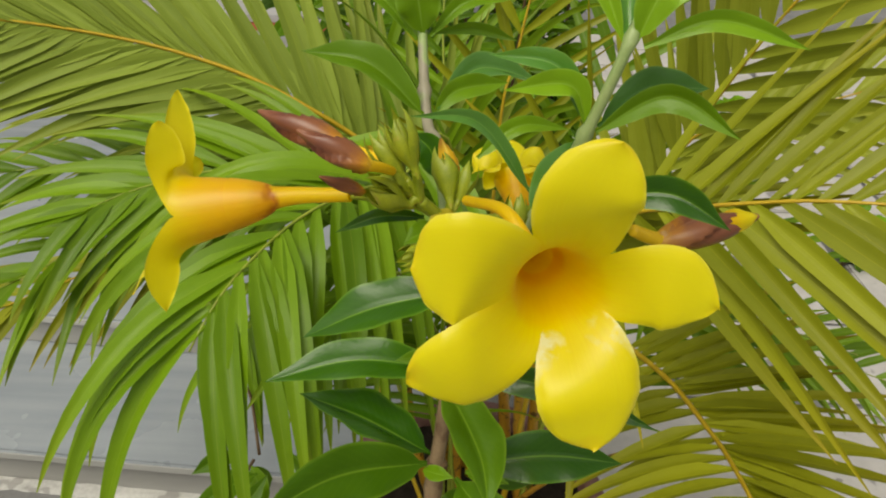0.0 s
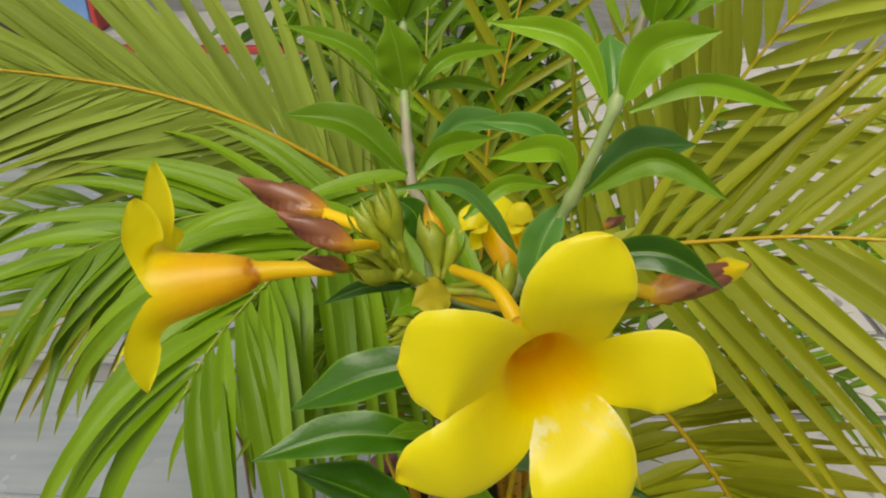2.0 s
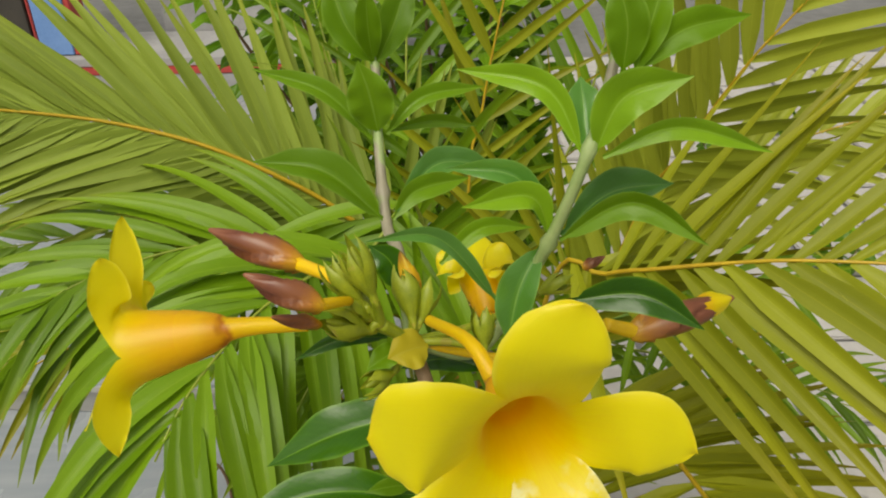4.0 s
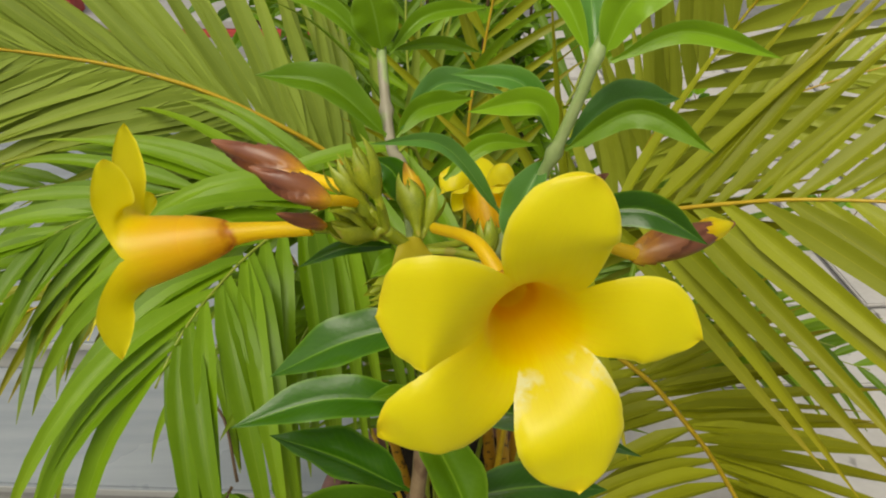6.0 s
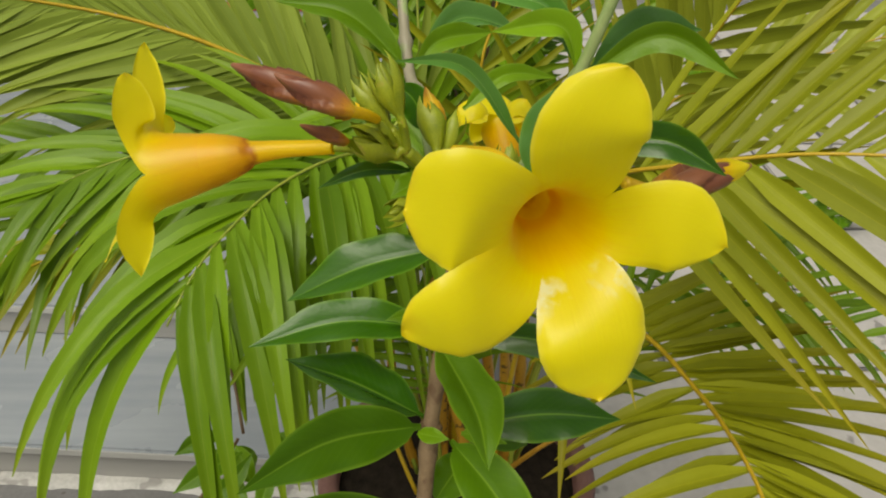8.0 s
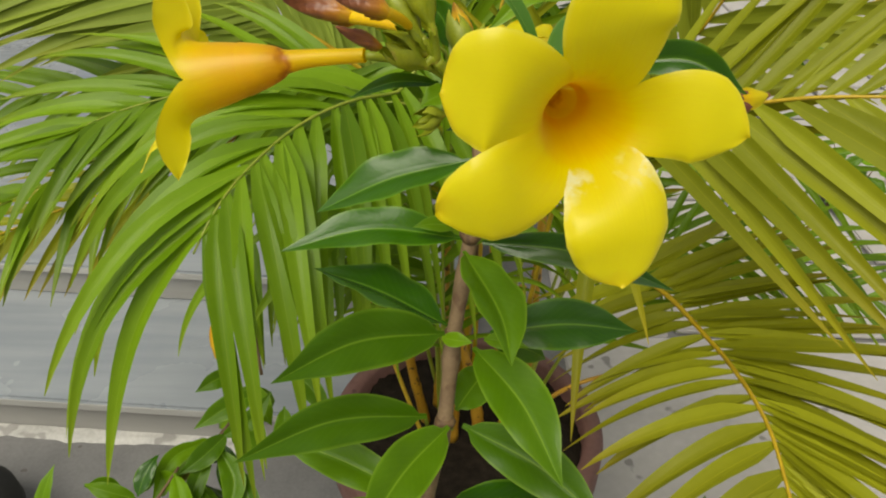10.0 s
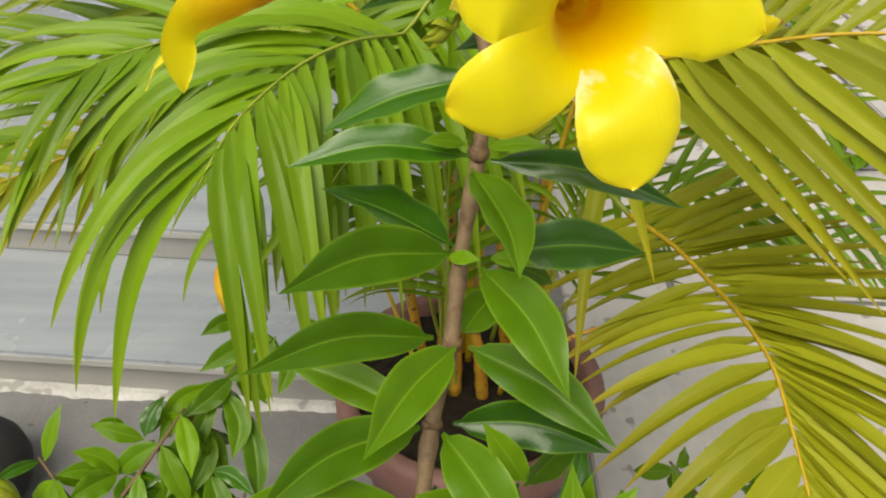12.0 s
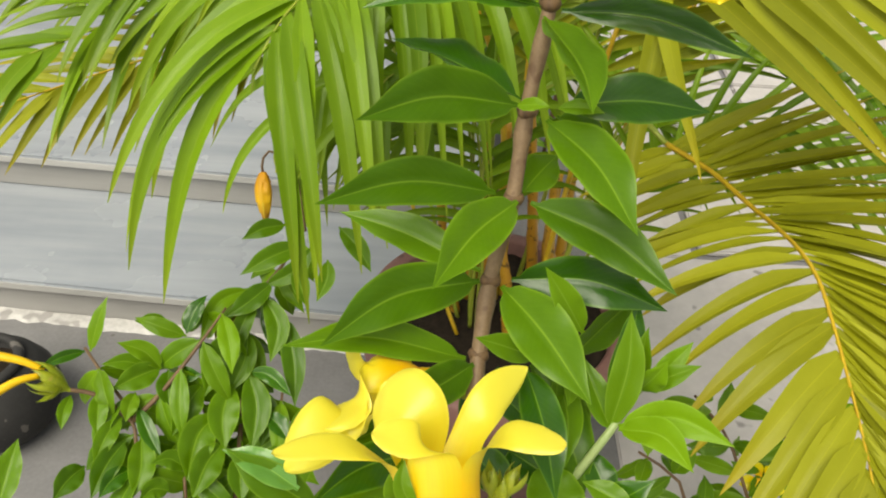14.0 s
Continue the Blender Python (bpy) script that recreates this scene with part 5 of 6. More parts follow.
leaf(plant, (-0.0063, 0.4306, 1.1179), (0.0608, 0.4979, 1.1132), 0.0171, n=(0.50, -0.44, 0.74), fold=0.73, mid=(0.0187, 0.4661, 1.1313), mat=LEAF_SHEEN, belly=0.50)
leaf(plant, (0.0835, 0.3677, 1.1775), (0.0267, 0.3911, 1.2098), 0.0117, n=(-0.16, -0.91, 0.38), fold=0.73, mid=(0.0664, 0.3785, 1.2045), mat=LEAF_SOFT, belly=0.50)
leaf(plant, (0.0857, 0.3675, 1.1781), (0.0852, 0.3942, 1.2045), 0.0171, n=(-0.14, -0.70, 0.70), fold=0.45, mid=(0.0854, 0.3790, 1.1917), mat=LEAF_SHEEN, belly=0.50)
leaf(plant, (0.0892, 0.3666, 1.1779), (0.1268, 0.3598, 1.2138), 0.0198, n=(-0.35, -0.92, 0.19), fold=0.73, mid=(0.1003, 0.3658, 1.2037), mat=LEAF_SOFT, belly=0.50)
leaf(plant, (0.0926, 0.3650, 1.1758), (0.1691, 0.3625, 1.1772), 0.0097, n=(-0.04, -0.98, 0.21), fold=0.73, mid=(0.1252, 0.3661, 1.1887), mat=LEAF_SOFT, belly=0.50)
leaf(plant, (0.0988, 0.3697, 1.2130), (0.0930, 0.3759, 1.2531), 0.0179, n=(-0.23, -0.97, 0.12), fold=0.45, mid=(0.0988, 0.3703, 1.2338), mat=LEAF_YOUNG, belly=0.50)
leaf(plant, (0.1038, 0.3684, 1.2134), (0.1156, 0.3803, 1.2528), 0.0154, n=(-0.31, -0.88, 0.36), fold=0.45, mid=(0.1097, 0.3728, 1.2344), mat=LEAF_YOUNG, belly=0.50)
leaf(plant, (0.1060, 0.3683, 1.2149), (0.1517, 0.3731, 1.2358), 0.0149, n=(-0.06, -0.94, 0.34), fold=0.45, mid=(0.1224, 0.3707, 1.2302), mat=LEAF_YOUNG, belly=0.50)
leaf(plant, (0.0717, 0.3706, 1.1324), (0.0281, 0.3597, 1.1543), 0.0127, n=(0.42, -0.79, 0.45), fold=0.73, mid=(0.0613, 0.3697, 1.1544), mat=LEAF_SOFT, belly=0.50)
leaf(plant, (0.0723, 0.3713, 1.1339), (0.0206, 0.3781, 1.1661), 0.0115, n=(0.21, -0.83, 0.51), fold=0.73, mid=(0.0549, 0.3767, 1.1614), mat=LEAF_SHEEN, belly=0.50)
leaf(plant, (0.0763, 0.3692, 1.1313), (0.1427, 0.3502, 1.1367), 0.0136, n=(-0.28, -0.96, 0.04), fold=0.73, mid=(0.1092, 0.3662, 1.1521), mat=LEAF_SOFT, belly=0.50)
leaf(plant, (0.0771, 0.3702, 1.1335), (0.1409, 0.4056, 1.1434), 0.0196, n=(0.26, -0.66, 0.70), fold=0.73, mid=(0.1039, 0.3893, 1.1463), mat=LEAF_SHEEN, belly=0.50)
leaf(plant, (0.0690, 0.3771, 1.1235), (0.0515, 0.3567, 1.0775), 0.0192, n=(-0.28, -0.83, 0.48), fold=0.73, mid=(0.0577, 0.3670, 1.1048), mat=LEAF_SHEEN, belly=0.50)
# leaves round the head
leaf(plant, (0.0469, 0.3774, 1.0920), (-0.0164, 0.3462, 1.1449), 0.0087, n=(0.62, -0.72, 0.32), fold=0.67, mid=(0.0176, 0.3664, 1.1348), mat=LEAF_SHEEN)
leaf(plant, (0.0183, 0.3985, 1.1013), (0.0709, 0.4169, 1.1129), 0.0098, n=(0.15, -0.80, 0.57), fold=0.62, mid=(0.0408, 0.4107, 1.1162), mat=LEAF_SOFT)
leaf(plant, (-0.0022, 0.3831, 1.0948), (-0.0190, 0.3909, 1.1184), 0.0161, n=(0.09, -0.93, 0.37), fold=0.62, mid=(-0.0079, 0.3878, 1.1103))
leaf(plant, (0.0871, 0.3802, 1.0887), (0.1523, 0.3598, 1.0822), 0.0182, n=(-0.23, -0.87, 0.44), fold=0.62, mid=(0.1220, 0.3735, 1.0955))
leaf(plant, (-0.0087, 0.3534, 1.0870), (-0.0535, 0.3403, 1.0831), 0.0074, n=(0.15, -0.70, 0.70), fold=0.62, mid=(-0.0312, 0.3480, 1.0893))
leaf(plant, (0.0420, 0.3626, 1.0584), (-0.0044, 0.3707, 1.0529), 0.0140, n=(-0.20, -0.60, 0.77), fold=0.62, mid=(0.0185, 0.3686, 1.0606))

leaf(plant, (-0.0055, 0.2632, 0.7795), (0.0299, 0.2269, 0.7796), 0.0189, n=(-0.34, -0.33, 0.88), fold=0.45, mid=(0.0107, 0.2497, 0.7829))
leaf(plant, (0.0483, 0.2893, 0.7838), (0.0232, 0.2436, 0.7661), 0.0207, n=(0.21, -0.45, 0.87), fold=0.45, mid=(0.0324, 0.2680, 0.7776))
leaf(plant, (0.0084, 0.2025, 0.7959), (0.0409, 0.1784, 0.7961), 0.0210, n=(-0.25, -0.33, 0.91), fold=0.45, mid=(0.0225, 0.1910, 0.7972))
leaf(plant, (-0.0079, 0.3082, 0.7526), (-0.0184, 0.2348, 0.7556), 0.0213, n=(0.26, 0.00, 0.97), fold=0.45, mid=(-0.0135, 0.2684, 0.7554))
leaf(plant, (0.0032, 0.2947, 0.7682), (0.0136, 0.2649, 0.7563), 0.0167, n=(-0.29, -0.44, 0.85), fold=0.45, mid=(0.0112, 0.2785, 0.7637))
leaf(plant, (-0.0145, 0.2321, 0.7537), (0.0122, 0.1945, 0.7540), 0.0245, n=(-0.36, -0.25, 0.90), fold=0.45, mid=(0.0007, 0.2149, 0.7565))
leaf(plant, (0.0235, 0.2561, 0.7503), (0.0002, 0.2182, 0.7446), 0.0221, n=(0.16, -0.25, 0.95), fold=0.45, mid=(0.0118, 0.2376, 0.7491))
# two more open flowers low down
flower(plant, (-0.0364, 0.1437, 0.8834), (-0.004, 0.0205, 0.0185), (-0.0254, 0.1037, 0.8041),
       [((-0.0471, 0.1537, 0.8802), (-0.0641, 0.1725, 0.8791), 0.0385, 0.34, 0.12, 0.0, (0.05, -0.75, 0.65)),
        ((-0.0121, 0.1664, 0.8806), (0.0077, 0.1887, 0.8826), 0.0190, 0.75, 0.15, 0.0, (-0.1, -0.8, 0.55)),
        ((-0.0046, 0.1413, 0.8905), (0.0211, 0.1331, 0.8945), 0.0165, 0.50, 0.12, 0.0, (0, -0.1, 1)),
        ((-0.0761, 0.1286, 0.8919), (-0.1024, 0.1182, 0.8964), 0.0135, 0.60, 0.12, 0.0, (0, -0.1, 1)),
        ((-0.0400, 0.1280, 0.8979), (-0.0620, 0.1274, 0.9016), 0.0180, 0.60, 0.05, 0.0, (0, -0.25, 1))],
       0.062, (0, 1, 0.3), "open yellow trumpet flower low on the plant, facing up", PETAL_GLARE, r_tube=0.0155, r_rim=0.0205, settle=0.5, shape=0.7)
flower(plant, (-0.0737, 0.1953, 0.8549), Vector((-0.1001, 0.1931, 0.8585)) - Vector((-0.0795, 0.1991, 0.8591)), (-0.0370, 0.2180, 0.8400),
       [((-0.0773, 0.2015, 0.861), (-0.0876, 0.214, 0.8635), 0.0260, 0.50, 0.20, 0.0, (-0.75, -0.5, 0.3)),
        ((-0.0855, 0.1616, 0.8654), (-0.1038, 0.1357, 0.8591), 0.0300, 0.70, 0.20, 0.0, (-0.3, -0.8, 0.5)),
        ((-0.0674, 0.2186, 0.8481), (-0.0558, 0.2317, 0.8456), 0.0280, 0.50, 0.30, 0.0),
        ((-0.0778, 0.1989, 0.8321), (-0.0903, 0.194, 0.8173), 0.0280, 0.50, 0.20, 0.0),
        ((-0.0747, 0.1831, 0.8644), (-0.0888, 0.1567, 0.8648), 0.0260, 0.50, 0.30, 0.0, (-0.6, -0.7, 0.4))],
       0.028, (0, 0.3, 1), "open yellow trumpet flower tucked behind the leaves", PETAL_GLARE, r_rim=0.0175)
rod("flower_stalk", [(-0.014, 0.15, 0.62), (-0.0207, 0.1060, 0.7582), (-0.0254, 0.1037, 0.8041)], 0.003, 0.0022, BUD_GREEN, plant, 12, 8)
rod("flower_stalk", [N6, (-0.0183, 0.2234, 0.8188), (-0.0370, 0.2180, 0.8400)], 0.003, 0.0022, BUD_GREEN, plant, 12, 8)
for k, (x, a) in enumerate((((-0.0036, 0.1402, 0.8339), (-0.0006, 0.1523, 0.8492)), ((-0.0066, 0.1435, 0.8381), (-0.0097, 0.1538, 0.8595)), ((-0.0012, 0.1437, 0.8383), (0.0074, 0.1544, 0.8517)))):
    calyx(plant, x, Vector(a) - Vector(x), 0.02, 0.009, 5, 0.2, 30 + k)
    rod("flower_stalk", [(-0.014, 0.15, 0.62), (-0.0037, 0.1348, 0.7621), x], 0.0025, 0.0018, BUD_GREEN, plant, 12, 8)
# ---------- smaller plants and things round it ----------
pot((-0.30, 0.30, 0.0), 0.11, 0.22, 0.015, 0.02, "small terracotta pot holding a leafy sapling")
B = (-0.30, 0.30, 0.2)
sapling = bush("sapling", B, [
    ([B, (-0.2357, 0.3459, 0.4859), (-0.2462, 0.4418, 0.5438), (-0.2465, 0.5136, 0.6030), (-0.2210, 0.5586, 0.6275), (-0.2063, 0.5866, 0.6467)], 0.004, 0.42),
    ([B, (-0.2024, 0.3418, 0.4961), (-0.1991, 0.3888, 0.5236), (-0.1994, 0.4344, 0.5656)], 0.003, 0.45),
    ([B, (-0.3073, 0.3195, 0.5189), (-0.3299, 0.3759, 0.5753), (-0.3625, 0.4028, 0.6104), (-0.3802, 0.4169, 0.6290)], 0.0032, 0.42),
    ([(-0.3299, 0.3759, 0.5753), (-0.3058, 0.4023, 0.5921), (-0.2737, 0.4415, 0.6253), (-0.2564, 0.4687, 0.6433)], 0.0028, 0.1),
    ([B, (-0.2768, 0.3324, 0.5022), (-0.2864, 0.3721, 0.5369), (-0.3030, 0.3988, 0.5714)], 0.003, 0.4),
    ([B, (-0.2209, 0.3581, 0.4687), (-0.2241, 0.3999, 0.5060), (-0.2260, 0.4428, 0.5446)], 0.003, 0.4),
    ([B, (-0.2568, 0.3588, 0.5030), (-0.2626, 0.3927, 0.5302), (-0.2826, 0.4200, 0.5655)], 0.003, 0.45),
], "leafy green sapling with reddish-brown stems in front of the marble steps", "shrub", 0.062, 0.0205, 71, 0.032, (1.0, 0.2), 3, 0.0, 1.2)
leaf(sapling, (-0.3746, 0.4149, 0.6262), (-0.3616, 0.4483, 0.6686), 0.014, 0.05, CAM_UP, 0.2, LEAF_YOUNG)
leaf(sapling, (-0.2906, 0.4424, 0.6268), (-0.3386, 0.4441, 0.6464), 0.017, 0.12, CAM_UP, 0.2, LEAF_YOUNG)
leaf(sapling, (-0.2907, 0.4441, 0.6290), (-0.2763, 0.4757, 0.6528), 0.017, 0.08, CAM_UP, 0.2)
leaf(sapling, (-0.2298, 0.5238, 0.6157), (-0.2048, 0.4729, 0.5662), 0.026, 0.05, CAM_UP, 0.2)
leaf(sapling, (-0.2424, 0.5270, 0.6200), (-0.2847, 0.4803, 0.5940), 0.022, 0.12, CAM_UP, 0.2, LEAF_YOUNG)
leaf(sapling, (-0.2597, 0.5074, 0.6117), (-0.2784, 0.4770, 0.5895), 0.02, 0.05, CAM_UP, 0.2, LEAF_DRY, label="withered pinkish leaf")
leaf(sapling, (-0.2114, 0.5563, 0.6857), (-0.2512, 0.5289, 0.6839), 0.0185, n=(0.43, -0.67, 0.61), fold=0.45, mid=(-0.2323, 0.5427, 0.6889), mat=LEAF_MID)
leaf(sapling, (-0.1907, 0.5482, 0.6678), (-0.2510, 0.5055, 0.6556), 0.0227, n=(0.28, -0.61, 0.74), fold=0.45, mid=(-0.2220, 0.5258, 0.6655), mat=LEAF_MID)
leaf(sapling, (-0.1965, 0.5357, 0.6543), (-0.1813, 0.4978, 0.6221), 0.0184, n=(0.37, -0.51, 0.78), fold=0.45, mid=(-0.1924, 0.5163, 0.6412), mat=LEAF_MID)
leaf(sapling, (-0.1664, 0.5421, 0.6530), (-0.1732, 0.5037, 0.6263), 0.0175, n=(0.04, -0.58, 0.82), fold=0.45, mid=(-0.1650, 0.5234, 0.6413), mat=LEAF_MID)
leaf(sapling, (-0.2211, 0.5156, 0.6394), (-0.2614, 0.4733, 0.6253), 0.0227, n=(0.29, -0.54, 0.79), fold=0.45, mid=(-0.2407, 0.4908, 0.6323), mat=LEAF_MID)
leaf(sapling, (-0.2278, 0.5038, 0.6288), (-0.2140, 0.4514, 0.5864), 0.0238, n=(0.20, -0.58, 0.79), fold=0.45, mid=(-0.2099, 0.4795, 0.6094), mat=LEAF_MID)
leaf(sapling, (-0.2054, 0.4948, 0.6115), (-0.1851, 0.4223, 0.5530), 0.0238, n=(0.18, -0.59, 0.79), fold=0.45, mid=(-0.1909, 0.4570, 0.5842), mat=LEAF_MID)
leaf(sapling, (-0.1567, 0.5654, 0.6801), (-0.1187, 0.5328, 0.6473), 0.0212, n=(0.02, -0.70, 0.72), fold=0.45, mid=(-0.1355, 0.5499, 0.6677), mat=LEAF_MID)
leaf(sapling, (-0.2276, 0.5122, 0.6380), (-0.1774, 0.5434, 0.6740), 0.0185, n=(0.10, -0.82, 0.56), fold=0.45, mid=(-0.1987, 0.5219, 0.6515), mat=LEAF_MID)
leaf(sapling, (-0.2984, 0.4592, 0.6135), (-0.2820, 0.4823, 0.6442), 0.0199, n=(0.24, -0.83, 0.50), fold=0.45, mid=(-0.2902, 0.4701, 0.6314), mat=LEAF_MID)
leaf(sapling, (-0.2402, 0.4747, 0.6033), (-0.2514, 0.4183, 0.5705), 0.0225, n=(0.29, -0.52, 0.80), fold=0.45, mid=(-0.2398, 0.4483, 0.5890), mat=LEAF_MID)
leaf(sapling, (-0.3135, 0.4546, 0.6167), (-0.3411, 0.4464, 0.6393), 0.0180, n=(0.62, -0.55, 0.56), fold=0.45, mid=(-0.3268, 0.4528, 0.6329), mat=LEAF_MID)
leaf(sapling, (-0.2901, 0.4575, 0.6078), (-0.3037, 0.4234, 0.5974), 0.0159, n=(0.44, -0.42, 0.79), fold=0.45, mid=(-0.3023, 0.4303, 0.6023), mat=LEAF_MID)
leaf(sapling, (-0.2290, 0.4345, 0.5626), (-0.2136, 0.3870, 0.5335), 0.0254, n=(0.29, -0.43, 0.85), fold=0.45, mid=(-0.2139, 0.4153, 0.5516), mat=LEAF_MID)
leaf(sapling, (-0.3138, 0.4218, 0.6006), (-0.3490, 0.4196, 0.6359), 0.0185, n=(0.63, -0.51, 0.59), fold=0.45, mid=(-0.3271, 0.4240, 0.6210), mat=LEAF_YOUNG)
leaf(sapling, (-0.3183, 0.4190, 0.6008), (-0.3590, 0.4004, 0.6249), 0.0170, n=(0.60, -0.54, 0.59), fold=0.45, mid=(-0.3395, 0.4117, 0.6186), mat=LEAF_MID)
leaf(sapling, (-0.3140, 0.4227, 0.6012), (-0.3478, 0.3867, 0.6058), 0.0250, n=(0.61, -0.50, 0.61), fold=0.45, mid=(-0.3311, 0.4037, 0.6058), mat=LEAF_MID)
leaf(sapling, (-0.3072, 0.4224, 0.5982), (-0.2974, 0.3880, 0.5814), 0.0222, n=(0.28, -0.35, 0.89), fold=0.45, mid=(-0.3021, 0.4036, 0.5909), mat=LEAF_MID)
leaf(sapling, (-0.3008, 0.4219, 0.5952), (-0.2727, 0.4199, 0.5975), 0.0157, n=(-0.11, -0.65, 0.75), fold=0.45, mid=(-0.2855, 0.4191, 0.5965))
leaf(sapling, (-0.2472, 0.4700, 0.6074), (-0.2701, 0.4086, 0.5782), 0.0321, n=(0.51, -0.52, 0.69), fold=0.45, mid=(-0.2621, 0.4424, 0.5997), mat=LEAF_MID)
leaf(sapling, (-0.2479, 0.4261, 0.5788), (-0.2430, 0.3691, 0.5480), 0.0301, n=(0.36, -0.42, 0.83), fold=0.45, mid=(-0.2501, 0.3960, 0.5670), mat=LEAF_MID)
leaf(sapling, (-0.2334, 0.4383, 0.5819), (-0.2192, 0.3751, 0.5425), 0.0287, n=(0.21, -0.48, 0.85), fold=0.45, mid=(-0.2202, 0.4102, 0.5658), mat=LEAF_MID)
leaf(sapling, (-0.2748, 0.4194, 0.5838), (-0.2913, 0.3680, 0.5663), 0.0267, n=(0.58, -0.42, 0.70), fold=0.45, mid=(-0.2826, 0.3973, 0.5793), mat=LEAF_MID)
leaf(sapling, (-0.2327, 0.4404, 0.5830), (-0.1872, 0.4226, 0.5699), 0.0157, n=(0.01, -0.58, 0.82), fold=0.45, mid=(-0.2110, 0.4369, 0.5830))
leaf(sapling, (-0.2115, 0.4085, 0.5582), (-0.1833, 0.3844, 0.5474), 0.0184, n=(0.09, -0.32, 0.94), fold=0.45, mid=(-0.1968, 0.3979, 0.5553))
leaf(sapling, (-0.3258, 0.3846, 0.5844), (-0.2954, 0.3476, 0.5584), 0.0143, n=(0.24, -0.42, 0.88), fold=0.45, mid=(-0.3116, 0.3652, 0.5737))
leaf(sapling, (-0.3376, 0.3723, 0.5832), (-0.3479, 0.3259, 0.5715), 0.0181, n=(0.47, -0.31, 0.82), fold=0.45, mid=(-0.3442, 0.3519, 0.5816), mat=LEAF_MID)
leaf(sapling, (-0.3299, 0.3556, 0.5716), (-0.3434, 0.3009, 0.5576), 0.0232, n=(0.46, -0.32, 0.83), fold=0.45, mid=(-0.3383, 0.3284, 0.5683), mat=LEAF_MID)
leaf(sapling, (-0.3177, 0.3616, 0.5693), (-0.3113, 0.3111, 0.5476), 0.0246, n=(0.45, -0.30, 0.84), fold=0.45, mid=(-0.3105, 0.3349, 0.5587), mat=LEAF_MID)
leaf(sapling, (-0.3561, 0.3261, 0.5703), (-0.3688, 0.2898, 0.5700), 0.0220, n=(0.66, -0.24, 0.72), fold=0.45, mid=(-0.3632, 0.3089, 0.5729), mat=LEAF_MID)
leaf(sapling, (-0.2738, 0.3469, 0.5459), (-0.2998, 0.3370, 0.5656), 0.0179, n=(0.64, -0.47, 0.61), fold=0.45, mid=(-0.2870, 0.3463, 0.5611), mat=LEAF_MID)
leaf(sapling, (-0.2559, 0.3973, 0.5648), (-0.2710, 0.3361, 0.5419), 0.0342, n=(0.50, -0.41, 0.76), fold=0.45, mid=(-0.2686, 0.3733, 0.5618), mat=LEAF_MID)
leaf(sapling, (-0.2461, 0.3752, 0.5503), (-0.2623, 0.3218, 0.5351), 0.0289, n=(0.53, -0.38, 0.76), fold=0.45, mid=(-0.2562, 0.3521, 0.5476), mat=LEAF_MID)
leaf(sapling, (-0.3605, 0.3860, 0.6014), (-0.3518, 0.3491, 0.5845), 0.0169, n=(0.37, -0.31, 0.87), fold=0.45, mid=(-0.3549, 0.3657, 0.5936), mat=LEAF_MID)
leaf(sapling, (-0.3815, 0.3760, 0.6069), (-0.3785, 0.3436, 0.5969), 0.0117, n=(0.45, -0.23, 0.87), fold=0.45, mid=(-0.3812, 0.3596, 0.6041), mat=LEAF_MID)
leaf(sapling, (-0.3792, 0.4135, 0.6272), (-0.4060, 0.3816, 0.6355), 0.0105, n=(0.67, -0.40, 0.63), fold=0.45, mid=(-0.3921, 0.3984, 0.6340))
leaf(sapling, (-0.3309, 0.3959, 0.5929), (-0.3308, 0.3661, 0.5857), 0.0156, n=(0.42, -0.21, 0.88), fold=0.45, mid=(-0.3318, 0.3800, 0.5909), mat=LEAF_YOUNG)
leaf(sapling, (-0.3205, 0.3345, 0.5581), (-0.3358, 0.3013, 0.5597), 0.0194, n=(0.66, -0.27, 0.70), fold=0.45, mid=(-0.3301, 0.3187, 0.5623))
leaf(sapling, (-0.2447, 0.5076, 0.6351), (-0.2829, 0.4511, 0.6116), 0.0188, n=(0.51, -0.60, 0.62), fold=0.45, mid=(-0.2697, 0.4846, 0.6346), mat=LEAF_YOUNG)
leaf(sapling, (-0.2359, 0.5060, 0.6309), (-0.2471, 0.4365, 0.5842), 0.0185, n=(0.29, -0.57, 0.77), fold=0.45, mid=(-0.2480, 0.4619, 0.6071), mat=LEAF_MID)
leaf(sapling, (-0.1906, 0.3838, 0.5402), (-0.2054, 0.3340, 0.5249), 0.0272, n=(0.39, -0.37, 0.84), fold=0.45, mid=(-0.2021, 0.3592, 0.5364), mat=LEAF_MID)
leaf(sapling, (-0.2267, 0.3720, 0.5432), (-0.2183, 0.3277, 0.5257), 0.0246, n=(0.32, -0.29, 0.90), fold=0.45, mid=(-0.2240, 0.3480, 0.5362), mat=LEAF_MID)
leaf(sapling, (-0.2840, 0.3262, 0.5406), (-0.3031, 0.3051, 0.5507), 0.0194, n=(0.71, -0.35, 0.62), fold=0.45, mid=(-0.2956, 0.3198, 0.5505), mat=LEAF_MID)
# spent flower on the sapling
rod("flower_stalk", [(-0.1983, 0.5829, 0.6580), (-0.2150, 0.6246, 0.7117), (-0.2412, 0.6357, 0.7264), (-0.2506, 0.6286, 0.7177), (-0.2484, 0.6191, 0.7054)], 0.0018, 0.0014, TWIG, sapling, 14, 7)
bud(sapling, (-0.2426, 0.5861, 0.6632), (-0.2486, 0.6210, 0.7079), (-0.2491, 0.6268, 0.7153), 0.019, 1.2, WILTED, "wilted yellow flower, brown at its tip", stalk=False)
calyx(sapling, (-0.2338, 0.6237, 0.7109), Vector((-0.2263, 0.6434, 0.7359)) - Vector((-0.2338, 0.6237, 0.7109)), 0.025, 0.011, 4, 0.4, 41)
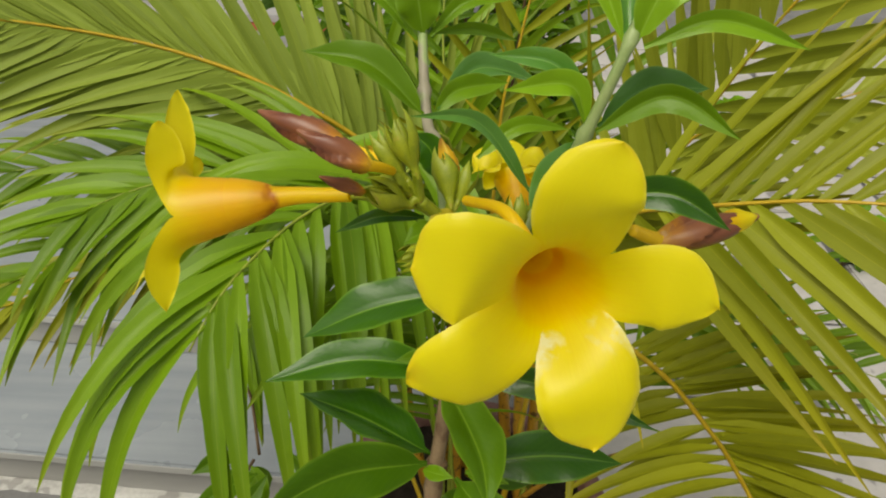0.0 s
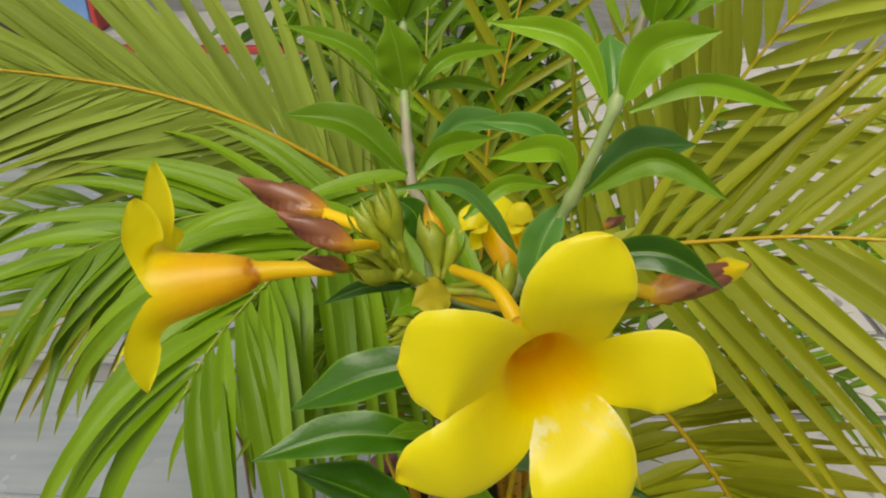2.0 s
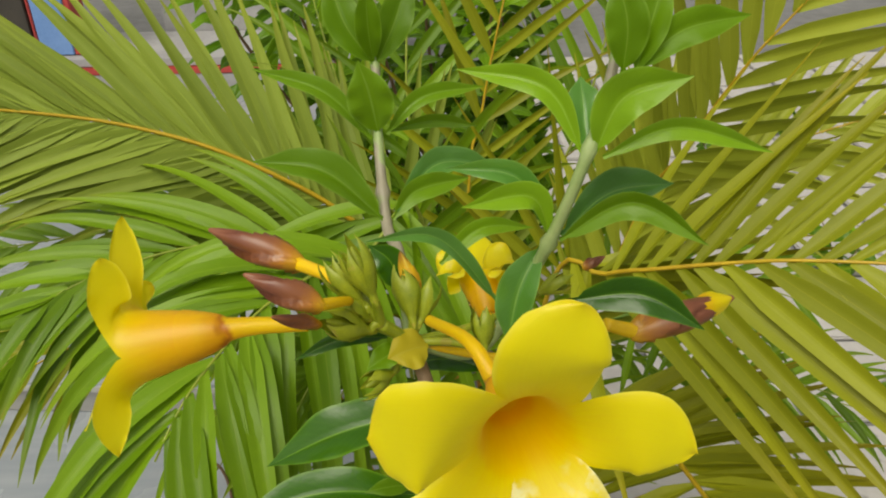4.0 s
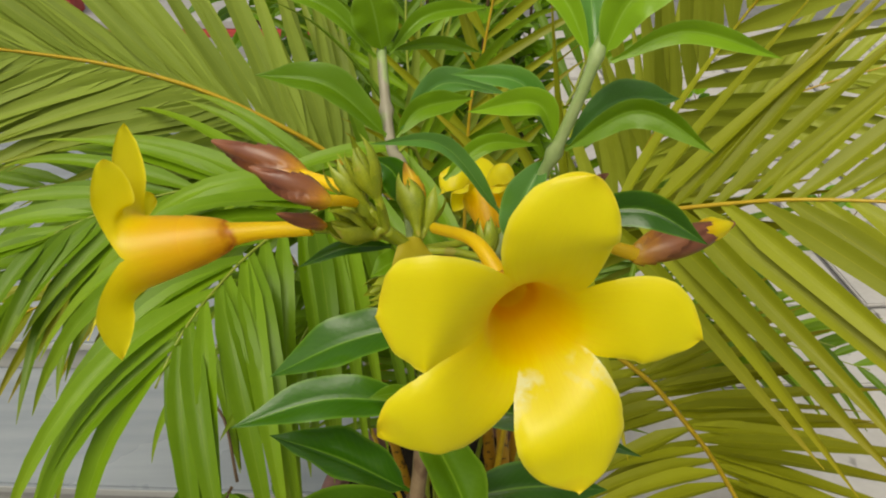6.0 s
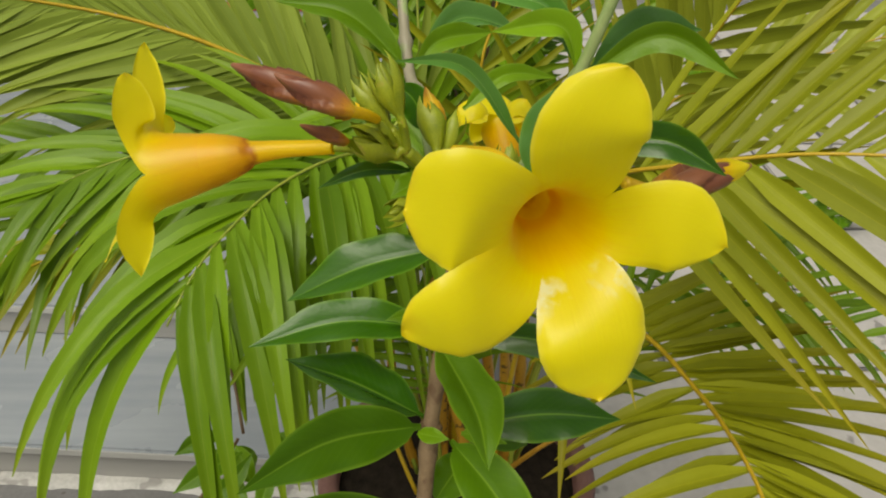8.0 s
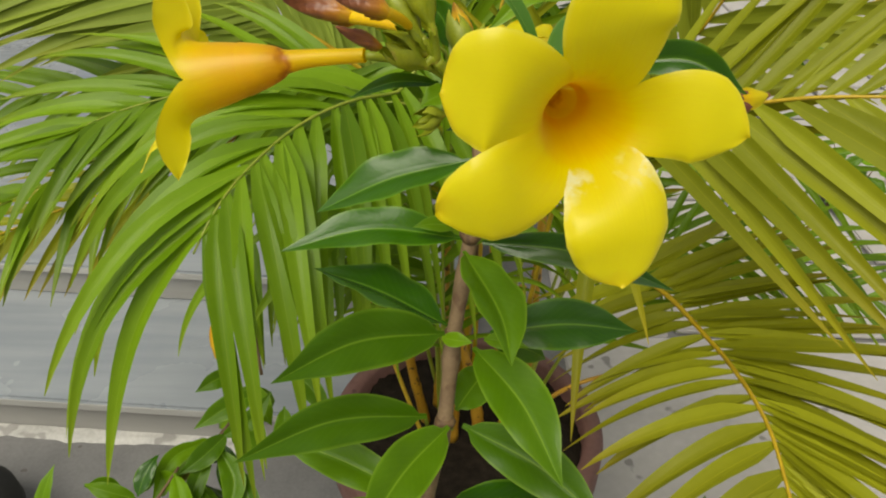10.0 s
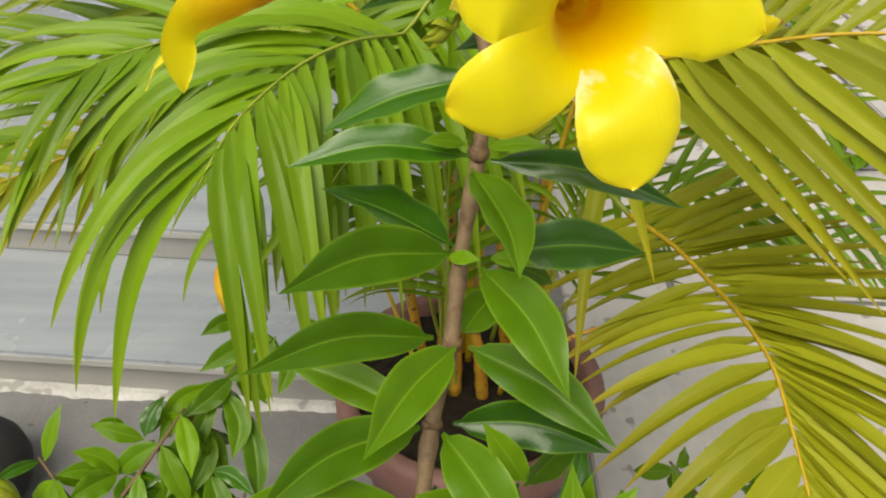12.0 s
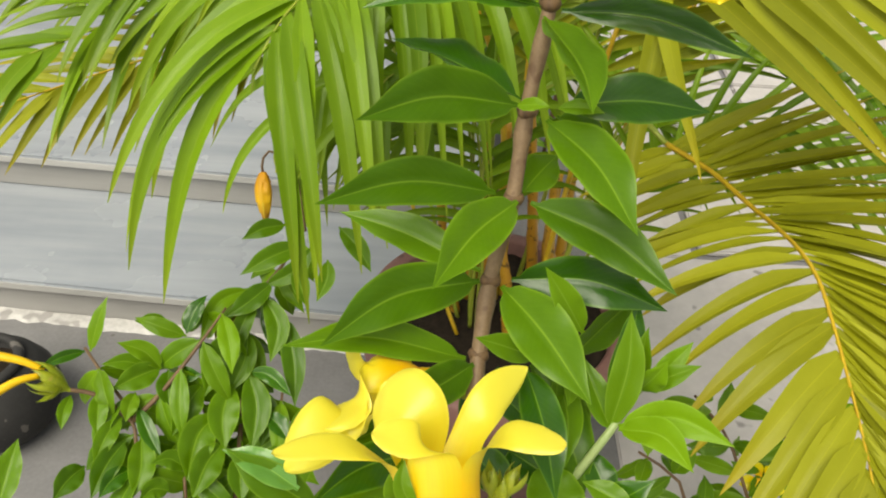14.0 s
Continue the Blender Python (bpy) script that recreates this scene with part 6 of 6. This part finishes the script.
# flower head at the sapling's side
rod("branch", [(-0.3299, 0.3759, 0.5753), (-0.3617, 0.3825, 0.6013), (-0.3831, 0.3787, 0.6115)], 0.003, 0.002, TWIG, sapling, 12, 7)
calyx(sapling, (-0.3831, 0.3787, 0.6115), Vector((-0.421, 0.3783, 0.6376)) - Vector((-0.3831, 0.3787, 0.6115)), 0.044, 0.015, 7, 0.38, 43)
calyx(sapling, (-0.3878, 0.3801, 0.6158), Vector((-0.4076, 0.3616, 0.6288)) - Vector((-0.3878, 0.3801, 0.6158)), 0.03, 0.012, 5, 0.5, 44)
rod("spent_tube", [(-0.4037, 0.3845, 0.6303), (-0.4219, 0.3833, 0.6427), (-0.4479, 0.3799, 0.6527)], 0.003, 0.0045, STALK_YELLOW, sapling, 10, 8, "bright yellow tube")
rod("spent_tube", [(-0.4053, 0.3784, 0.6292), (-0.4188, 0.3665, 0.6335), (-0.4356, 0.3487, 0.6318)], 0.003, 0.0045, STALK_YELLOW, sapling, 10, 8, "bright yellow tube")

# plant low down on the other side
C = (0.5318, 0.5976, 0.0200)
low_shrub = bush("low_shrub", C, [
    ([C, (0.3898, 0.5257, 0.2781), (0.3538, 0.5805, 0.3490), (0.3043, 0.6158, 0.3952)], 0.004, 0.3),
    ([C, (0.4432, 0.5284, 0.2801), (0.4385, 0.5753, 0.3402), (0.4129, 0.6023, 0.3753)], 0.004, 0.3),
    ([C, (0.3049, 0.4795, 0.3023), (0.2724, 0.5137, 0.3468), (0.2196, 0.5334, 0.3733)], 0.004, 0.3),
    ([C, (0.5208, 0.5181, 0.2651), (0.5466, 0.5665, 0.3263), (0.5576, 0.6095, 0.3809)], 0.004, 0.3),
], "low leafy shrub with a few yellow flowers beside the pot", "shrub", 0.065, 0.023, 83, 0.035, (1.0, 0.25), 3, 0.3)

for at, way in (((0.5539, 0.5315, 0.2814), (-0.2, -0.6, 0.8)), ((0.4808, 0.5350, 0.2876), (0.3, -0.7, 0.7)), ((0.4027, 0.5509, 0.3099), (-0.4, -0.7, 0.5))):
    m = facing(at, way)
    for k in range(5):
        a = 1.2566 * k
        v, f, uv = blade(m @ Vector((0.003 * math.cos(a), 0.003 * math.sin(a), 0)), m @ Vector((0.03 * math.cos(a), 0.03 * math.sin(a), 0.012)), 0.022, 0.05, way, 0.15, k, 10, 6, belly=0.62)
        link("petal", v, f, PETAL, low_shrub, at, uv, "yellow petal")

# round black planter by the steps
BP = (-0.86, 0.80, 0.0)
planter = thing("planter", BP, "round black plastic planter on the cement floor", "planter")
v, f = lathe([(0.0, 0.0), (0.07, 0.0), (0.1, 0.025), (0.114, 0.065), (0.11, 0.1), (0.092, 0.135), (0.07, 0.15), (0.06, 0.148), (0.066, 0.12), (0.0, 0.1)], BP, 40, 0.008, 5)
link("planter_body", v, f, BLACK, planter, BP)
v, f = lathe([(0.058, 0.149), (0.07, 0.15), (0.074, 0.156), (0.07, 0.163), (0.06, 0.164), (0.055, 0.157), (0.058, 0.149)], BP, 40, 0.006, 3)
link("rim", v, f, BLACK, planter, BP)
v, f = lathe([(0.0, 0.133), (0.03, 0.134), (0.063, 0.13)], BP, 24, 0.01, 4)
link("soil", v, [q[::-1] for q in f], SOIL, planter, BP, None, "dark soil")

# ---------- behind ----------
for k, (x, y, h, leans) in enumerate(((0.07, 1.6, 1.1, (-0.32, -0.22, -0.12, -0.05, 0.04)), (0.1, 1.95, 1.25, (-0.42, -0.3, -0.2, -0.1, 0.0)), (0.22, 1.9, 1.25, (-0.16, -0.1, -0.04, 0.03)))):
    bush("background_shrub", (x, y, 0.0), [
        ([(x, y, 0.0), (x + 0.03, y, 0.4 * h), (x + lean, y - 0.05, 0.7 * h), (x + 1.6 * lean, y - 0.08, h)], 0.006, 0.2) for lean in leans
    ], "green leafy shrub behind the palm", "shrub", 0.11, 0.024, 97 + k, 0.03, (1.0, 0.4), 3, 0.3, 0.15)

# house entrance at the top of the steps
DOOR = (-1.5586, 3.6883, 0.1870)
RED = mottled("red oxide paint", (0.36, 0.03, 0.03), (0.5, 0.07, 0.06), 8, 0.5, 0.001)
BLUE = mottled("blue paint", (0.12, 0.24, 0.52), (0.18, 0.32, 0.62), 8, 0.45, 0.001)
WHITE = mottled("grey limewash", (0.28, 0.275, 0.285), (0.4, 0.395, 0.4), 6, 0.8, 0.001)
DARK_PANEL = mottled("plain dark panel", (0.03, 0.025, 0.02), (0.06, 0.05, 0.04), 10, 0.6, 0.001)
sill = thing("step_3", DOOR, "grey doorstep with a red painted edge", "doorstep", "", "structure")
slab("riser", -0.42, 1.15, 0.004, 0.5, -0.187, 0.085, WHITE, sill, DOOR)
slab("edge", -0.42, 1.15, 0.0, 0.5, 0.087, 0.12, RED, sill, DOOR)
slab("top", -0.42, 1.15, 0.02, 0.6, 0.122, 0.16, WHITE, sill, DOOR)
wall = thing("wall_north", DOOR, "grey limewashed house wall with a dark doorway", "wall", "", "structure")
slab("wall_face", 0.05, 1.3, 0.62, 0.82, -0.187, 2.6, WHITE, wall, DOOR)
slab("wall_face", -3.2, -1.35, 0.62, 0.82, -0.187, 2.6, WHITE, wall, DOOR)
slab("lintel", -1.35, 0.05, 0.62, 0.82, 2.1, 2.6, WHITE, wall, DOOR)
door = thing("door_1", DOOR, "blue painted door post with red edges beside an added dark panel", "door", "", "structure")
# plain dark panel, added to fill this side down to the floor
slab("dark_panel", -1.3, -0.43, 0.1, 0.14, -0.187, 2.09, DARK_PANEL, door, DOOR)
slab("door_post", -0.4, -0.24, 0.1, 0.25, 0.165, 2.09, BLUE, door, DOOR)
slab("post_edge", -0.235, -0.205, 0.1, 0.25, 0.165, 2.09, RED, door, DOOR)
slab("post_edge", -0.418, -0.405, 0.1, 0.24, 0.165, 2.09, RED, door, DOOR)

# pale paving beyond the floor
rnd = random.Random(5)
paving = thing("paving", (1.6, 2.4, 0.0), "pale square paving slabs with dark gaps", "paving", "", "structure")
PAVER = mottled("pale paver", (0.37, 0.35, 0.34), (0.5, 0.48, 0.465), 5, 0.8, 0.002, (0.2, 0.19, 0.18), 14, 0.66)
for i in range(9):
    for k in range(10):
        x, y = 0.75 + i * 0.34 + rnd.uniform(-0.006, 0.006), 1.6 + k * 0.34 + rnd.uniform(-0.006, 0.006)
        slab("slab", -0.16, 0.16, -0.16, 0.16, 0.0, 0.016 + rnd.uniform(-0.003, 0.003), PAVER, paving, (x, y, 0.0), rnd.uniform(-0.6, 0.6), 0.005)
# thin sheets over the floor: the stronger light on this side as paler colour
slab("lit_floor", 0.3, 4.0, 0.3, 1.425, -0.05, 0.006, PAVER, paving, (0, 0, 0), 0.0, 0.004, "cement floor painted paler for the light on this side")
slab("lit_floor", 0.3, 0.575, 1.43, 5.0, -0.05, 0.006, PAVER, paving, (0, 0, 0), 0.0, 0.004, "cement floor painted paler for the light on this side")
for k, (x, y, h) in enumerate(((1.25, 2.1, 0.22), (1.75, 2.5, 0.2), (1.1, 2.9, 0.25), (2.2, 3.1, 0.25), (1.6, 3.4, 0.22))):
    bush("weed", (x, y, 0.0), [([(x, y, 0.0), (x + 0.02, y, h * 0.5), (x - 0.03, y + 0.02, h)], 0.003, 0.15), ([(x, y, 0.0), (x + 0.07, y - 0.03, h * 0.5), (x + 0.12, y, h * 0.8)], 0.003, 0.2)],
         "small dark green weed between the paving slabs", "weed", 0.07, 0.04, 200 + k, 0.05, (1.0, 0.0), 3, 0.2, 0.2)
